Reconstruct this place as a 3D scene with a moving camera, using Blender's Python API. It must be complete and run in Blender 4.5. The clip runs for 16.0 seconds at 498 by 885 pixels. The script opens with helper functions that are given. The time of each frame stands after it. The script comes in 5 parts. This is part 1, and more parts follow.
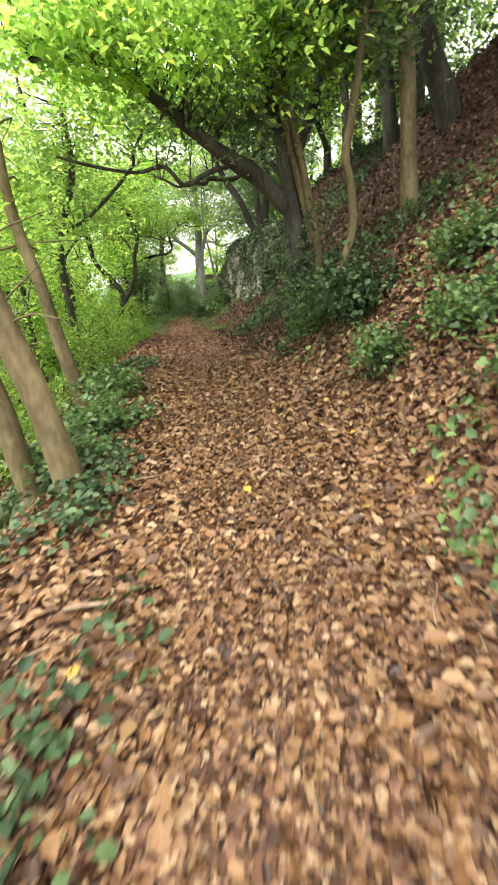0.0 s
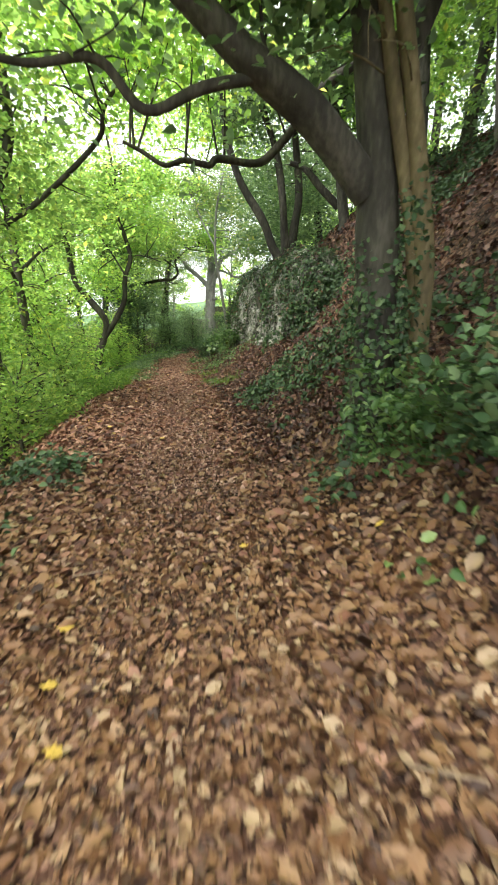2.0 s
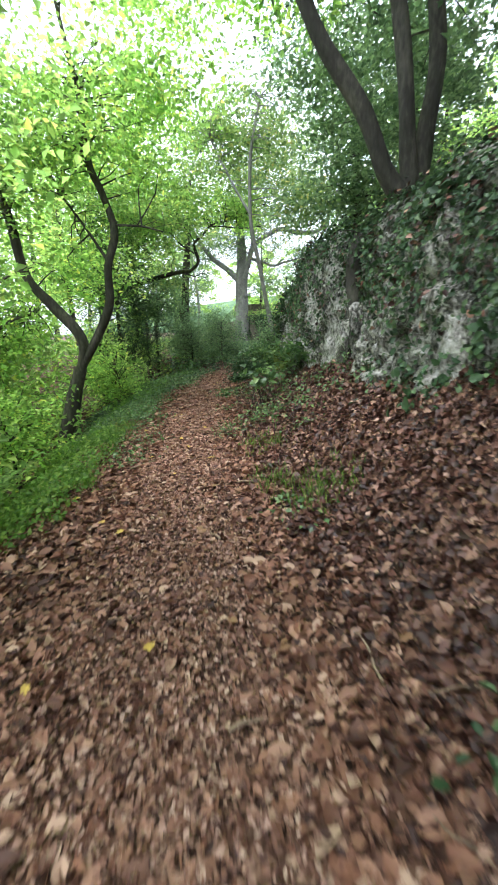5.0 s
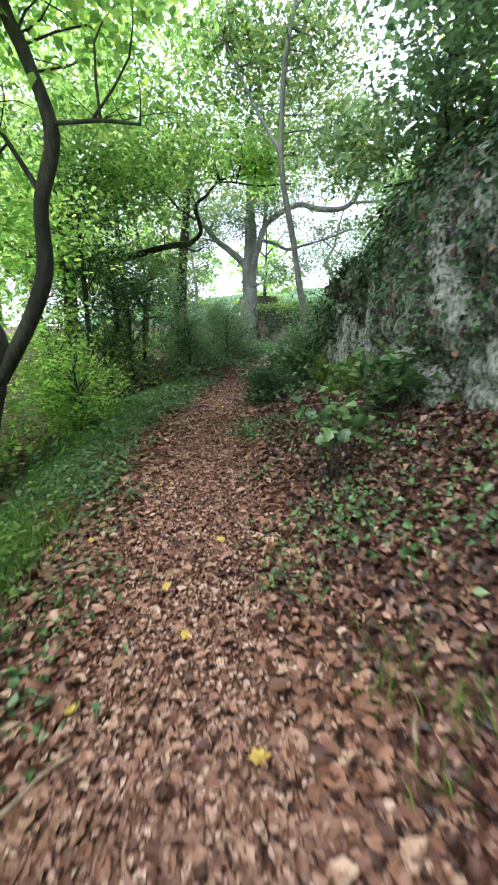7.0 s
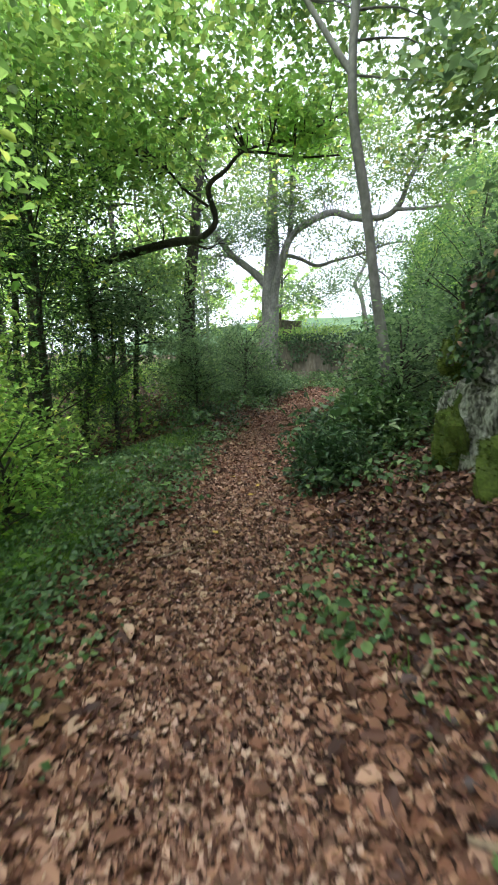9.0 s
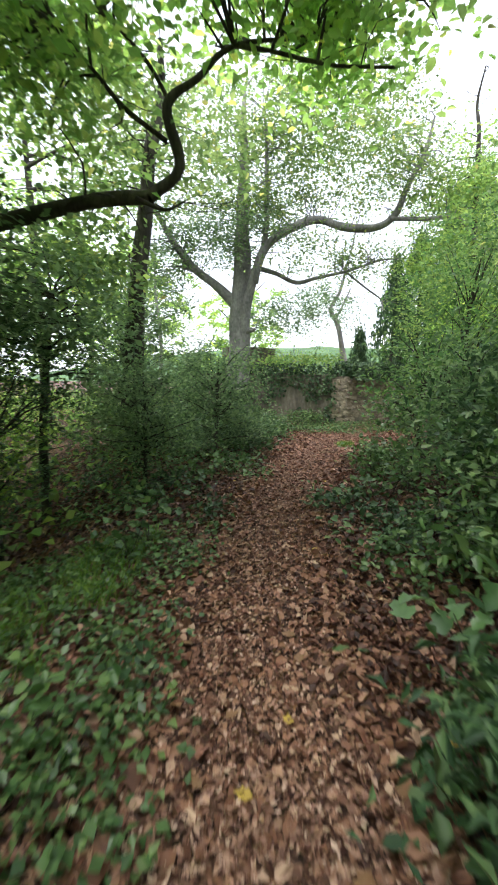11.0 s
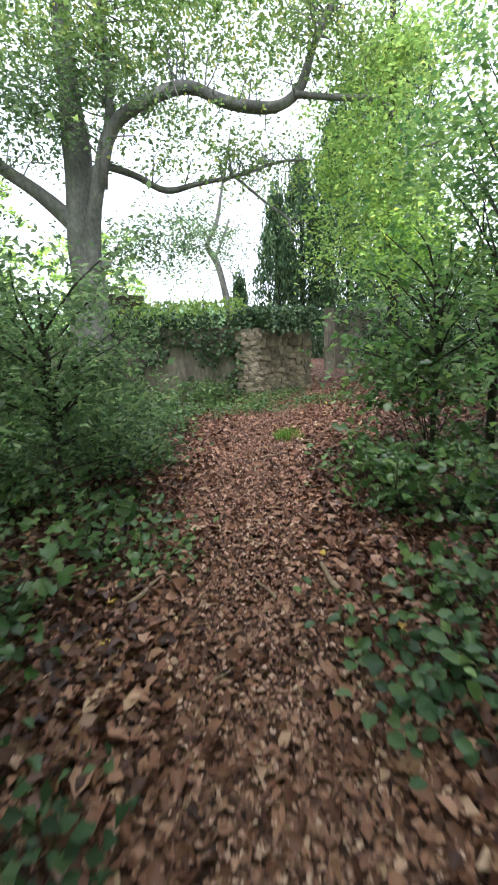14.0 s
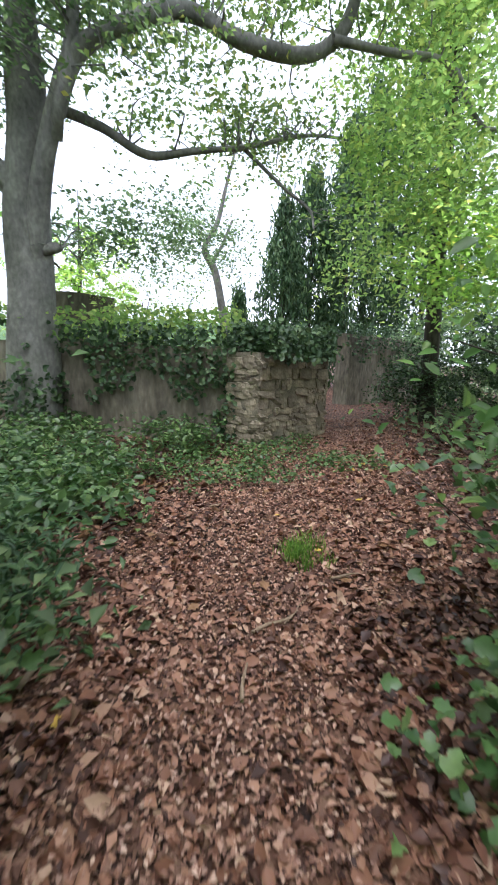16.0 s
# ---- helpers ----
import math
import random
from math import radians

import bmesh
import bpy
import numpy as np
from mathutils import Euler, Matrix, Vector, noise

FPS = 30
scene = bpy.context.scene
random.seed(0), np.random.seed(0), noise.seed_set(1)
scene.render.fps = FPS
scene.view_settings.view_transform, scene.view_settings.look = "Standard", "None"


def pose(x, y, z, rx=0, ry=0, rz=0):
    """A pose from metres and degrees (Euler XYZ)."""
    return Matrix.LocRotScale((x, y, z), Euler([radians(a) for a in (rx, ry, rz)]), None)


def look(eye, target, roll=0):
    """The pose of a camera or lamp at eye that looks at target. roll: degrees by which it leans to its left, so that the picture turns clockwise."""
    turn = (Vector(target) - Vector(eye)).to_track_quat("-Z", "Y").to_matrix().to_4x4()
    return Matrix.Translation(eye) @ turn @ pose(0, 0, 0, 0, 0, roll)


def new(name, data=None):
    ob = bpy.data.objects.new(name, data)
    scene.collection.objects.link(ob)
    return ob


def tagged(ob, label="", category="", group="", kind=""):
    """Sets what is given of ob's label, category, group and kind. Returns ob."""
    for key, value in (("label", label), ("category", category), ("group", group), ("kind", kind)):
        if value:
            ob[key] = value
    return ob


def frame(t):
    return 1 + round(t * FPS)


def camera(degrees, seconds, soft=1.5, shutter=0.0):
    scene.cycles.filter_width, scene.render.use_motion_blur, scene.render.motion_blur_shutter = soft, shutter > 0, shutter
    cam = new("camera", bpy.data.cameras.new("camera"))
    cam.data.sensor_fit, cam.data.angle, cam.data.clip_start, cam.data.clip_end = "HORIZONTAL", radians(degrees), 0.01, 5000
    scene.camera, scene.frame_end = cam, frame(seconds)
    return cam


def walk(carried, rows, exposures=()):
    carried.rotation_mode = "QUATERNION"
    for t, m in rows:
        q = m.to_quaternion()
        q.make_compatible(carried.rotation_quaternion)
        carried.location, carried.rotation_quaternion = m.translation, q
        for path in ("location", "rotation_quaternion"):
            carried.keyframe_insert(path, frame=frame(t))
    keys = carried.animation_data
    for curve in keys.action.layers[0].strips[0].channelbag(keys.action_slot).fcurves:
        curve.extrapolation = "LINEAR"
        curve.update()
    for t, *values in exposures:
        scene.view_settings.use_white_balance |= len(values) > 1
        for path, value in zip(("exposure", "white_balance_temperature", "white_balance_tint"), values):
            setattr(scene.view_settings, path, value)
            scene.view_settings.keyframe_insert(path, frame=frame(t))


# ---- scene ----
cam = camera(59.3, 16.0, soft=1.8, shutter=0.35)
PATH = [
    (0.0, pose(0.039, -10.962, 0.859, 71.73, 2.83, -6.77)),
    (0.5, pose(0.241, -10.081, 0.932, 74.32, -0.58, -5.55)),
    (1.0, pose(0.368, -9.154, 1.029, 74.78, -1.32, -6.41)),
    (1.5, pose(0.426, -8.168, 1.062, 75.16, -0.53, -6.14)),
    (2.0, pose(0.404, -7.193, 1.123, 75.69, -1.60, -5.33)),
    (2.5, pose(0.463, -6.245, 1.188, 75.64, 3.32, -5.44)),
    (3.0, pose(0.369, -5.307, 1.240, 76.37, -1.61, -1.22)),
    (3.5, pose(0.400, -4.390, 1.280, 76.39, 1.09, -2.52)),
    (6.0, pose(-0.052, 0.349, 1.421, 74.82, 1.70, -1.49)),
    (6.5, pose(-0.153, 1.243, 1.422, 74.91, -0.40, -1.40)),
    (7.0, pose(-0.205, 2.121, 1.388, 74.88, 0.50, -2.29)),
    (7.5, pose(-0.311, 2.974, 1.384, 77.29, -0.30, -1.10)),
    (8.0, pose(-0.348, 3.830, 1.326, 77.47, 0.10, -0.90)),
    (10.5, pose(-0.680, 7.660, 1.500, 81.40, -0.50, -3.02)),
    (11.0, pose(-0.715, 8.551, 1.512, 82.09, -0.81, -7.14)),
    (11.5, pose(-0.626, 9.394, 1.471, 81.08, -1.08, -9.76)),
    (12.0, pose(-0.617, 10.129, 1.453, 77.78, -1.56, -10.18)),
    (12.5, pose(-0.566, 10.677, 1.420, 71.97, 0.10, -11.60)),
    (13.0, pose(-0.534, 11.149, 1.442, 71.91, 1.19, -17.86)),
    (13.5, pose(-0.532, 11.615, 1.464, 72.12, 2.68, -24.20)),
    (14.0, pose(-0.310, 12.168, 1.461, 76.91, 2.59, -24.41)),
    (14.5, pose(-0.072, 12.755, 1.490, 78.14, 0.61, -22.79)),
    (15.0, pose(0.178, 13.288, 1.552, 76.54, -1.09, -22.67)),
    (15.5, pose(0.481, 13.834, 1.586, 79.24, -1.59, -22.69)),
    (16.0, pose(0.682, 14.424, 1.592, 79.21, -1.89, -25.00)),
]
walk(cam, PATH, exposures=[(0.0, 1.15, 6900, 8), (1.0, 0.98, 6800, 8), (2.0, 1.15, 6500, 9), (2.6, 1.32, 6300, 10), (3.5, 1.18, 6100, 11), (6.2, 1.05, 5500, 13), (8.2, 0.82, 5600, 13), (10.5, 0.76, 6000, 13), (12.0, 0.66, 6000, 14), (13.2, 0.85, 6000, 15), (15.0, 0.88, 5500, 16), (16.0, 0.62, 5700, 16)])

# ---- light: bright overcast sky under a leafy canopy ----
world = bpy.data.worlds.new("world")
scene.world = world
world.use_nodes = True
wn, wl = world.node_tree.nodes, world.node_tree.links
sky = wn.new("ShaderNodeTexSky")
sky.sky_type = "NISHITA"
sky.sun_disc = False
sky.sun_elevation, sky.sun_rotation = radians(72), radians(-146)
sky.air_density, sky.dust_density, sky.ozone_density = 1.0, 6.0, 0.6
wn["Background"].inputs[1].default_value = 0.15
soft_sky = wn.new("ShaderNodeMixRGB")
soft_sky.inputs[0].default_value = 0.6
soft_sky.inputs[2].default_value = (13.0, 13.2, 13.4, 1)
wl.new(sky.outputs[0], soft_sky.inputs[1])
wl.new(soft_sky.outputs[0], wn["Background"].inputs[0])
sun_data = bpy.data.lights.new("sun", "SUN")
sun_data.energy, sun_data.angle, sun_data.color = 1.5, radians(40), (1.0, 0.96, 0.88)
sun = new("sun", sun_data)
sun.matrix_world = look((-9, -13, 48), (0, 0, 0))


# ---- materials ----
def ramp_stops(ramp, stops):
    els = ramp.color_ramp.elements
    while len(els) < len(stops):
        els.new(0.5)
    for e, (p, c) in zip(els, stops):
        e.position, e.color = p, (*c, 1)


def material(name, stops, scale=3.0, fine=30.0, rough=0.8, bump=0.3, stretch=(1, 1, 1), spec=0.3, dist=0.02, fine_mix=0.4, vary=0.0):
    """Two scales of noise through one colour ramp, with relief."""
    mat = bpy.data.materials.new(name)
    mat.use_nodes = True
    n, l = mat.node_tree.nodes, mat.node_tree.links
    bsdf = n["Principled BSDF"]
    tc, mp = n.new("ShaderNodeTexCoord"), n.new("ShaderNodeMapping")
    mp.inputs["Scale"].default_value = stretch
    l.new(tc.outputs["Object"], mp.inputs[0])
    big, small = n.new("ShaderNodeTexNoise"), n.new("ShaderNodeTexNoise")
    for tex, s in ((big, scale), (small, fine)):
        tex.inputs["Scale"].default_value = s
        tex.inputs["Detail"].default_value = 5
        l.new(mp.outputs[0], tex.inputs["Vector"])
    mix = n.new("ShaderNodeMixRGB")
    mix.inputs[0].default_value = fine_mix
    l.new(big.outputs[0], mix.inputs[1])
    l.new(small.outputs[0], mix.inputs[2])
    ramp = n.new("ShaderNodeValToRGB")
    ramp_stops(ramp, stops)
    l.new(mix.outputs[0], ramp.inputs[0])
    if vary:
        info, hsv, mr = n.new("ShaderNodeObjectInfo"), n.new("ShaderNodeHueSaturation"), n.new("ShaderNodeMapRange")
        mr.inputs["To Min"].default_value, mr.inputs["To Max"].default_value = 1 - vary, 1 + vary
        l.new(info.outputs["Random"], mr.inputs[0])
        l.new(mr.outputs[0], hsv.inputs["Value"])
        l.new(ramp.outputs[0], hsv.inputs["Color"])
        l.new(hsv.outputs[0], bsdf.inputs["Base Color"])
    else:
        l.new(ramp.outputs[0], bsdf.inputs["Base Color"])
    bsdf.inputs["Roughness"].default_value = rough
    bsdf.inputs["Specular IOR Level"].default_value = spec
    bm_ = n.new("ShaderNodeBump")
    bm_.inputs["Strength"].default_value = bump
    bm_.inputs["Distance"].default_value = dist
    l.new(mix.outputs[0], bm_.inputs["Height"])
    l.new(bm_.outputs[0], bsdf.inputs["Normal"])
    return mat


def leaf_material(name, stops, rough=0.5, through_=0.35, glow_gain=1.6, spec=0.35):
    """Leaves: each blade its own tint; light passes through the blade."""
    mat = bpy.data.materials.new(name)
    mat.use_nodes = True
    n, l = mat.node_tree.nodes, mat.node_tree.links
    bsdf, out = n["Principled BSDF"], n["Material Output"]
    geo, ramp = n.new("ShaderNodeNewGeometry"), n.new("ShaderNodeValToRGB")
    ramp_stops(ramp, stops)
    l.new(geo.outputs["Random Per Island"], ramp.inputs[0])
    tex = n.new("ShaderNodeTexNoise")
    tex.inputs["Scale"].default_value = 35
    hsv = n.new("ShaderNodeHueSaturation")
    mr = n.new("ShaderNodeMapRange")
    mr.inputs["To Min"].default_value, mr.inputs["To Max"].default_value = 0.65, 1.35
    slow, both = n.new("ShaderNodeTexNoise"), n.new("ShaderNodeMath")
    slow.inputs["Scale"].default_value, slow.inputs["Detail"].default_value = 1.1, 3
    both.operation = "MULTIPLY_ADD"
    both.inputs[1].default_value, both.inputs[2].default_value = 1.3, -0.65
    l.new(slow.outputs[0], both.inputs[0])
    total = n.new("ShaderNodeMath")
    l.new(tex.outputs[0], total.inputs[0])
    l.new(both.outputs[0], total.inputs[1])
    l.new(total.outputs[0], mr.inputs[0])
    l.new(mr.outputs[0], hsv.inputs["Value"])
    l.new(ramp.outputs[0], hsv.inputs["Color"])
    l.new(hsv.outputs[0], bsdf.inputs["Base Color"])
    bsdf.inputs["Roughness"].default_value = rough
    bsdf.inputs["Specular IOR Level"].default_value = spec
    if through_ > 0:
        tr, mx = n.new("ShaderNodeBsdfTranslucent"), n.new("ShaderNodeMixShader")
        gain = n.new("ShaderNodeHueSaturation")
        gain.inputs["Value"].default_value = glow_gain
        l.new(hsv.outputs[0], gain.inputs["Color"])
        l.new(gain.outputs[0], tr.inputs[0])
        mx.inputs[0].default_value = through_
        l.new(bsdf.outputs[0], mx.inputs[1])
        l.new(tr.outputs[0], mx.inputs[2])
        l.new(mx.outputs[0], out.inputs[0])
    return mat


def packed_litter(name, stops, cell=34.0):
    """Soil under a felt of broken leaves: small tinted flakes over slow damp patches."""
    mat = bpy.data.materials.new(name)
    mat.use_nodes = True
    n, l = mat.node_tree.nodes, mat.node_tree.links
    bsdf = n["Principled BSDF"]
    tc = n.new("ShaderNodeTexCoord")
    warp = n.new("ShaderNodeTexNoise")
    warp.inputs["Scale"].default_value = 20
    add = n.new("ShaderNodeMixRGB")
    add.blend_type = "LINEAR_LIGHT"
    add.inputs[0].default_value = 0.03
    l.new(tc.outputs["Object"], warp.inputs["Vector"])
    l.new(tc.outputs["Object"], add.inputs[1])
    l.new(warp.outputs["Color"], add.inputs[2])
    flakes, gaps = n.new("ShaderNodeTexVoronoi"), n.new("ShaderNodeTexVoronoi")
    gaps.feature = "DISTANCE_TO_EDGE"
    for tex in (flakes, gaps):
        tex.inputs["Scale"].default_value = cell
        l.new(add.outputs[0], tex.inputs["Vector"])
    sep = n.new("ShaderNodeSeparateColor")
    l.new(flakes.outputs["Color"], sep.inputs[0])
    ramp = n.new("ShaderNodeValToRGB")
    ramp_stops(ramp, stops)
    l.new(sep.outputs[0], ramp.inputs[0])
    slow, mr, hsv = n.new("ShaderNodeTexNoise"), n.new("ShaderNodeMapRange"), n.new("ShaderNodeHueSaturation")
    slow.inputs["Scale"].default_value, slow.inputs["Detail"].default_value = 1.3, 4
    mr.inputs["From Min"].default_value, mr.inputs["From Max"].default_value = 0.3, 0.7
    mr.inputs["To Min"].default_value, mr.inputs["To Max"].default_value = 0.6, 1.3
    l.new(tc.outputs["Object"], slow.inputs["Vector"])
    l.new(slow.outputs[0], mr.inputs[0])
    l.new(mr.outputs[0], hsv.inputs["Value"])
    l.new(ramp.outputs[0], hsv.inputs["Color"])
    l.new(hsv.outputs[0], bsdf.inputs["Base Color"])
    bump, mix = n.new("ShaderNodeBump"), n.new("ShaderNodeMath")
    mix.operation = "MULTIPLY_ADD"
    mix.inputs[1].default_value = 2.0
    l.new(gaps.outputs["Distance"], mix.inputs[0])
    l.new(sep.outputs[1], mix.inputs[2])
    bump.inputs["Strength"].default_value, bump.inputs["Distance"].default_value = 0.7, 0.015
    l.new(mix.outputs[0], bump.inputs["Height"])
    l.new(bump.outputs[0], bsdf.inputs["Normal"])
    bsdf.inputs["Roughness"].default_value = 0.75
    bsdf.inputs["Specular IOR Level"].default_value = 0.25
    return mat


SOIL = packed_litter("soil_and_litter", [(0, (0.018, 0.009, 0.006)), (0.3, (0.055, 0.026, 0.016)), (0.65, (0.13, 0.064, 0.04)), (1, (0.26, 0.15, 0.1))])
LITTER = leaf_material("dead_leaf", [(0, (0.0302, 0.0132, 0.00659)), (0.22, (0.0936, 0.0428, 0.0197)), (0.5, (0.184, 0.092, 0.0412)), (0.82, (0.264, 0.151, 0.0728)), (1, (0.34, 0.242, 0.143))], 0.5, 0.06, 1.0, 0.4)
DAMP = leaf_material("damp_dead_leaf", [(0, (0.0352, 0.0141, 0.00968)), (0.25, (0.101, 0.044, 0.0264)), (0.6, (0.224, 0.106, 0.0642)), (0.88, (0.343, 0.189, 0.123)), (1, (0.475, 0.326, 0.229))], 0.55, 0.05, 1.0, 0.3)
# wet leaf tone, with shade between and over the leaves put into the colour
WET_SHADED = leaf_material("wet_shaded_leaf", [(0, (0.022, 0.01, 0.008)), (0.4, (0.07, 0.03, 0.02)), (0.8, (0.17, 0.08, 0.052)), (1, (0.36, 0.22, 0.15))], 0.45, 0.04, 1.0, 0.35)
CRUMB = leaf_material("trodden_leaf", [(0, (0.0866, 0.0432, 0.0302)), (0.3, (0.216, 0.112, 0.0777)), (0.7, (0.346, 0.204, 0.147)), (1, (0.502, 0.346, 0.268))], 0.6, 0.04, 1.0, 0.25)
YELLOW = leaf_material("yellow_leaf", [(0, (0.36, 0.2, 0.04)), (1, (0.58, 0.42, 0.08))], 0.5, 0.15, 1.1)
BARK_DARK = material("dark_bark", [(0.3, (0.018, 0.017, 0.013)), (0.5, (0.05, 0.046, 0.036)), (0.7, (0.125, 0.115, 0.09))], 4, 28, 0.85, 0.8, (1, 1, 0.3))
BARK_GREEN = material("olive_bark", [(0.3, (0.045, 0.036, 0.018)), (0.5, (0.14, 0.11, 0.056)), (0.7, (0.29, 0.235, 0.13))], 3, 25, 0.8, 0.6, (1, 1, 0.35))
BARK_PALE = material("pale_bark", [(0.3, (0.08, 0.078, 0.072)), (0.5, (0.2, 0.195, 0.178)), (0.7, (0.36, 0.355, 0.32))], 3, 22, 0.8, 0.4, (1, 1, 0.6))
ROCK = material("limestone", [(0.38, (0.02, 0.022, 0.016)), (0.46, (0.11, 0.107, 0.088)), (0.54, (0.32, 0.31, 0.275)), (0.68, (0.56, 0.55, 0.5))], 4.0, 34, 0.9, 1.0, (1, 1.3, 0.6), dist=0.06, fine_mix=0.52)
MOSS = material("moss", [(0.3, (0.022, 0.034, 0.007)), (0.5, (0.075, 0.105, 0.016)), (0.75, (0.17, 0.2, 0.035))], 5, 60, 0.95, 1.0)
STONE = material("wall_stone", [(0.3, (0.07, 0.058, 0.042)), (0.5, (0.2, 0.168, 0.12)), (0.7, (0.38, 0.32, 0.235))], 3.5, 24, 0.9, 0.9, vary=0.35)
OLD_WALL = material("old_render", [(0.32, (0.055, 0.05, 0.04)), (0.5, (0.17, 0.148, 0.115)), (0.68, (0.33, 0.29, 0.23))], 2.2, 16, 0.95, 0.9, (1, 1, 0.35), fine_mix=0.45)
MORTAR = material("mortar", [(0.3, (0.08, 0.07, 0.052)), (0.7, (0.27, 0.235, 0.175))], 5, 50, 0.95, 0.8)
METAL = material("fence_metal", [(0.3, (0.3, 0.34, 0.35)), (0.7, (0.45, 0.5, 0.5))], 5, 40, 0.5, 0.1)
WOOD = material("dead_wood", [(0.3, (0.1, 0.07, 0.045)), (0.5, (0.25, 0.18, 0.12)), (0.7, (0.42, 0.33, 0.24))], 6, 40, 0.85, 0.5, (1, 1, 0.4))
CANOPY = leaf_material("canopy_leaf", [(0, (0.08, 0.14, 0.034)), (0.5, (0.14, 0.215, 0.052)), (0.92, (0.215, 0.285, 0.07)), (1, (0.36, 0.34, 0.075))], 0.5, 0.72, 3.5)
CANOPY_MID = leaf_material("olive_leaf", [(0, (0.07, 0.118, 0.036)), (0.5, (0.12, 0.178, 0.055)), (0.92, (0.185, 0.245, 0.075)), (1, (0.32, 0.3, 0.08))], 0.5, 0.62, 2.4)
CANOPY_DARK = leaf_material("shade_leaf", [(0, (0.0633, 0.106, 0.0483)), (0.6, (0.121, 0.184, 0.0805)), (1, (0.196, 0.27, 0.115))], 0.5, 0.5, 2.3)
CANOPY_LIME = leaf_material("lime_leaf", [(0, (0.1, 0.175, 0.045)), (0.6, (0.165, 0.255, 0.065)), (1, (0.28, 0.335, 0.085))], 0.5, 0.6, 2.5)
IVY = leaf_material("ivy_leaf", [(0, (0.022, 0.048, 0.019)), (0.6, (0.05, 0.1, 0.038)), (1, (0.12, 0.18, 0.075))], 0.5, 0.15, 1.4, 0.35)
BRAMBLE = leaf_material("bramble_leaf", [(0, (0.0381, 0.0874, 0.0246)), (0.6, (0.0896, 0.168, 0.0504)), (1, (0.19, 0.274, 0.0896))], 0.38, 0.3, 1.6, 0.55)
YEW = leaf_material("yew_needle", [(0, (0.028, 0.065, 0.026)), (0.6, (0.062, 0.125, 0.048)), (1, (0.12, 0.19, 0.07))], 0.5, 0.25, 1.5)
MOSS_TIP = leaf_material("moss_tip", [(0, (0.02, 0.03, 0.008)), (0.6, (0.06, 0.085, 0.016)), (1, (0.14, 0.17, 0.035))], 0.8, 0.2, 1.3, 0.1)
GRASS = leaf_material("grass_blade", [(0, (0.06, 0.13, 0.02)), (0.6, (0.12, 0.22, 0.035)), (1, (0.22, 0.31, 0.06))], 0.5, 0.4, 1.9)
BEECH = leaf_material("beech_leaf", [(0, (0.05, 0.115, 0.035)), (0.6, (0.095, 0.175, 0.05)), (1, (0.17, 0.255, 0.07))], 0.42, 0.5, 1.9, 0.45)
HILL = material("far_wood", [(0.3, (0.05, 0.1, 0.04)), (0.6, (0.12, 0.2, 0.09)), (0.8, (0.2, 0.3, 0.12))], 0.12, 1.0, 0.9, 0.5)

RNG = np.random.default_rng(7)


# ---- the lie of the land ----
def along(y, knots):
    return np.interp(y, [k[0] for k in knots], [k[1] for k in knots])


def centre(y):
    return along(y, [(-40, -3), (-14, 0.0), (-11, 0.1), (-8, 0.25), (-4.4, 0.2), (0, -0.15), (4, -0.5), (7.7, -0.6), (11, -0.4), (12.5, -0.05), (13.6, 0.37), (14.5, 0.72), (15.6, 1.2), (17, 1.95), (18, 2.75), (20, 4.7), (23, 8.0), (60, 40)])


def level(y):
    return along(y, [(-60, -3), (-14, -0.75), (-11, -0.54), (-8, -0.35), (-4.4, -0.13), (-1, 0), (4, -0.05), (7.7, 0.05), (10, 0.09), (12, 0.06), (14.4, 0.16), (17, 0.3), (20, 0.44), (26, 0.6), (80, 1)])


def lump(x, y, s, seed=0.0):
    """Cheap smooth waviness of the ground."""
    return (np.sin(x * s + seed) * np.cos(y * s * 0.9 + 1.3 * seed) + 0.6 * np.sin(x * s * 2.3 + y * s * 1.7 + seed * 2) + 0.4 * np.cos(y * s * 3.9 - x * s * 3.1 + seed)) / 2


def land(x, y):
    x, y = np.asarray(x, float), np.asarray(y, float)
    d = x - centre(y)
    z = level(y) + d.clip(-2, 2) * along(y, [(4, 0.075), (9, 0.02)])
    # left: the valley side
    edge = along(y, [(-12, 1.0), (-6, 1.15), (0, 1.1), (8, 0.9), (14, 1.3), (17, 4.5)])
    steep = along(y, [(-12, 0.8), (0, 0.7), (7, 0.5), (12, 0.3), (16, 0.1), (18, 0.02)])
    out = (-d - edge).clip(0, None)
    z = z - steep * (np.minimum(out, 9) + 0.25 * (out - 9).clip(0, 30)) * (1 - np.exp(-out * 1.6))
    # right: the bank
    edge_r = along(y, [(-12, 0.95), (-3, 1.0), (0, 1.15), (4, 0.75), (9, 0.7), (14, 1.1), (17, 3)])
    rise = along(y, [(-12, 0.85), (-2, 0.95), (1, 0.6), (8, 0.4), (11, 0.3), (15, 0.15), (18, 0.03)])
    up = (d - edge_r).clip(0, None)
    z = z + rise * (np.minimum(up, 7) + 0.25 * (up - 7).clip(0, 30)) * (1 - np.exp(-up * 2.0))
    # higher slope behind the rock
    back = along(y, [(-4, 0), (0, 0.5), (2, 1), (7, 1), (9.5, 0)])
    z = z + back * 1.9 * (1 / (1 + np.exp(-(d - 3.0) * 3.0)))
    rough = np.clip(np.abs(d) - 0.6, 0, 1)
    z = z + 0.02 * lump(x, y, 2.1) + rough * (0.07 * lump(x, y, 1.3, 2) + 0.03 * lump(x, y, 4.0, 5))
    z = z - 0.03 * np.exp(-(d / 0.45) ** 2)
    return z


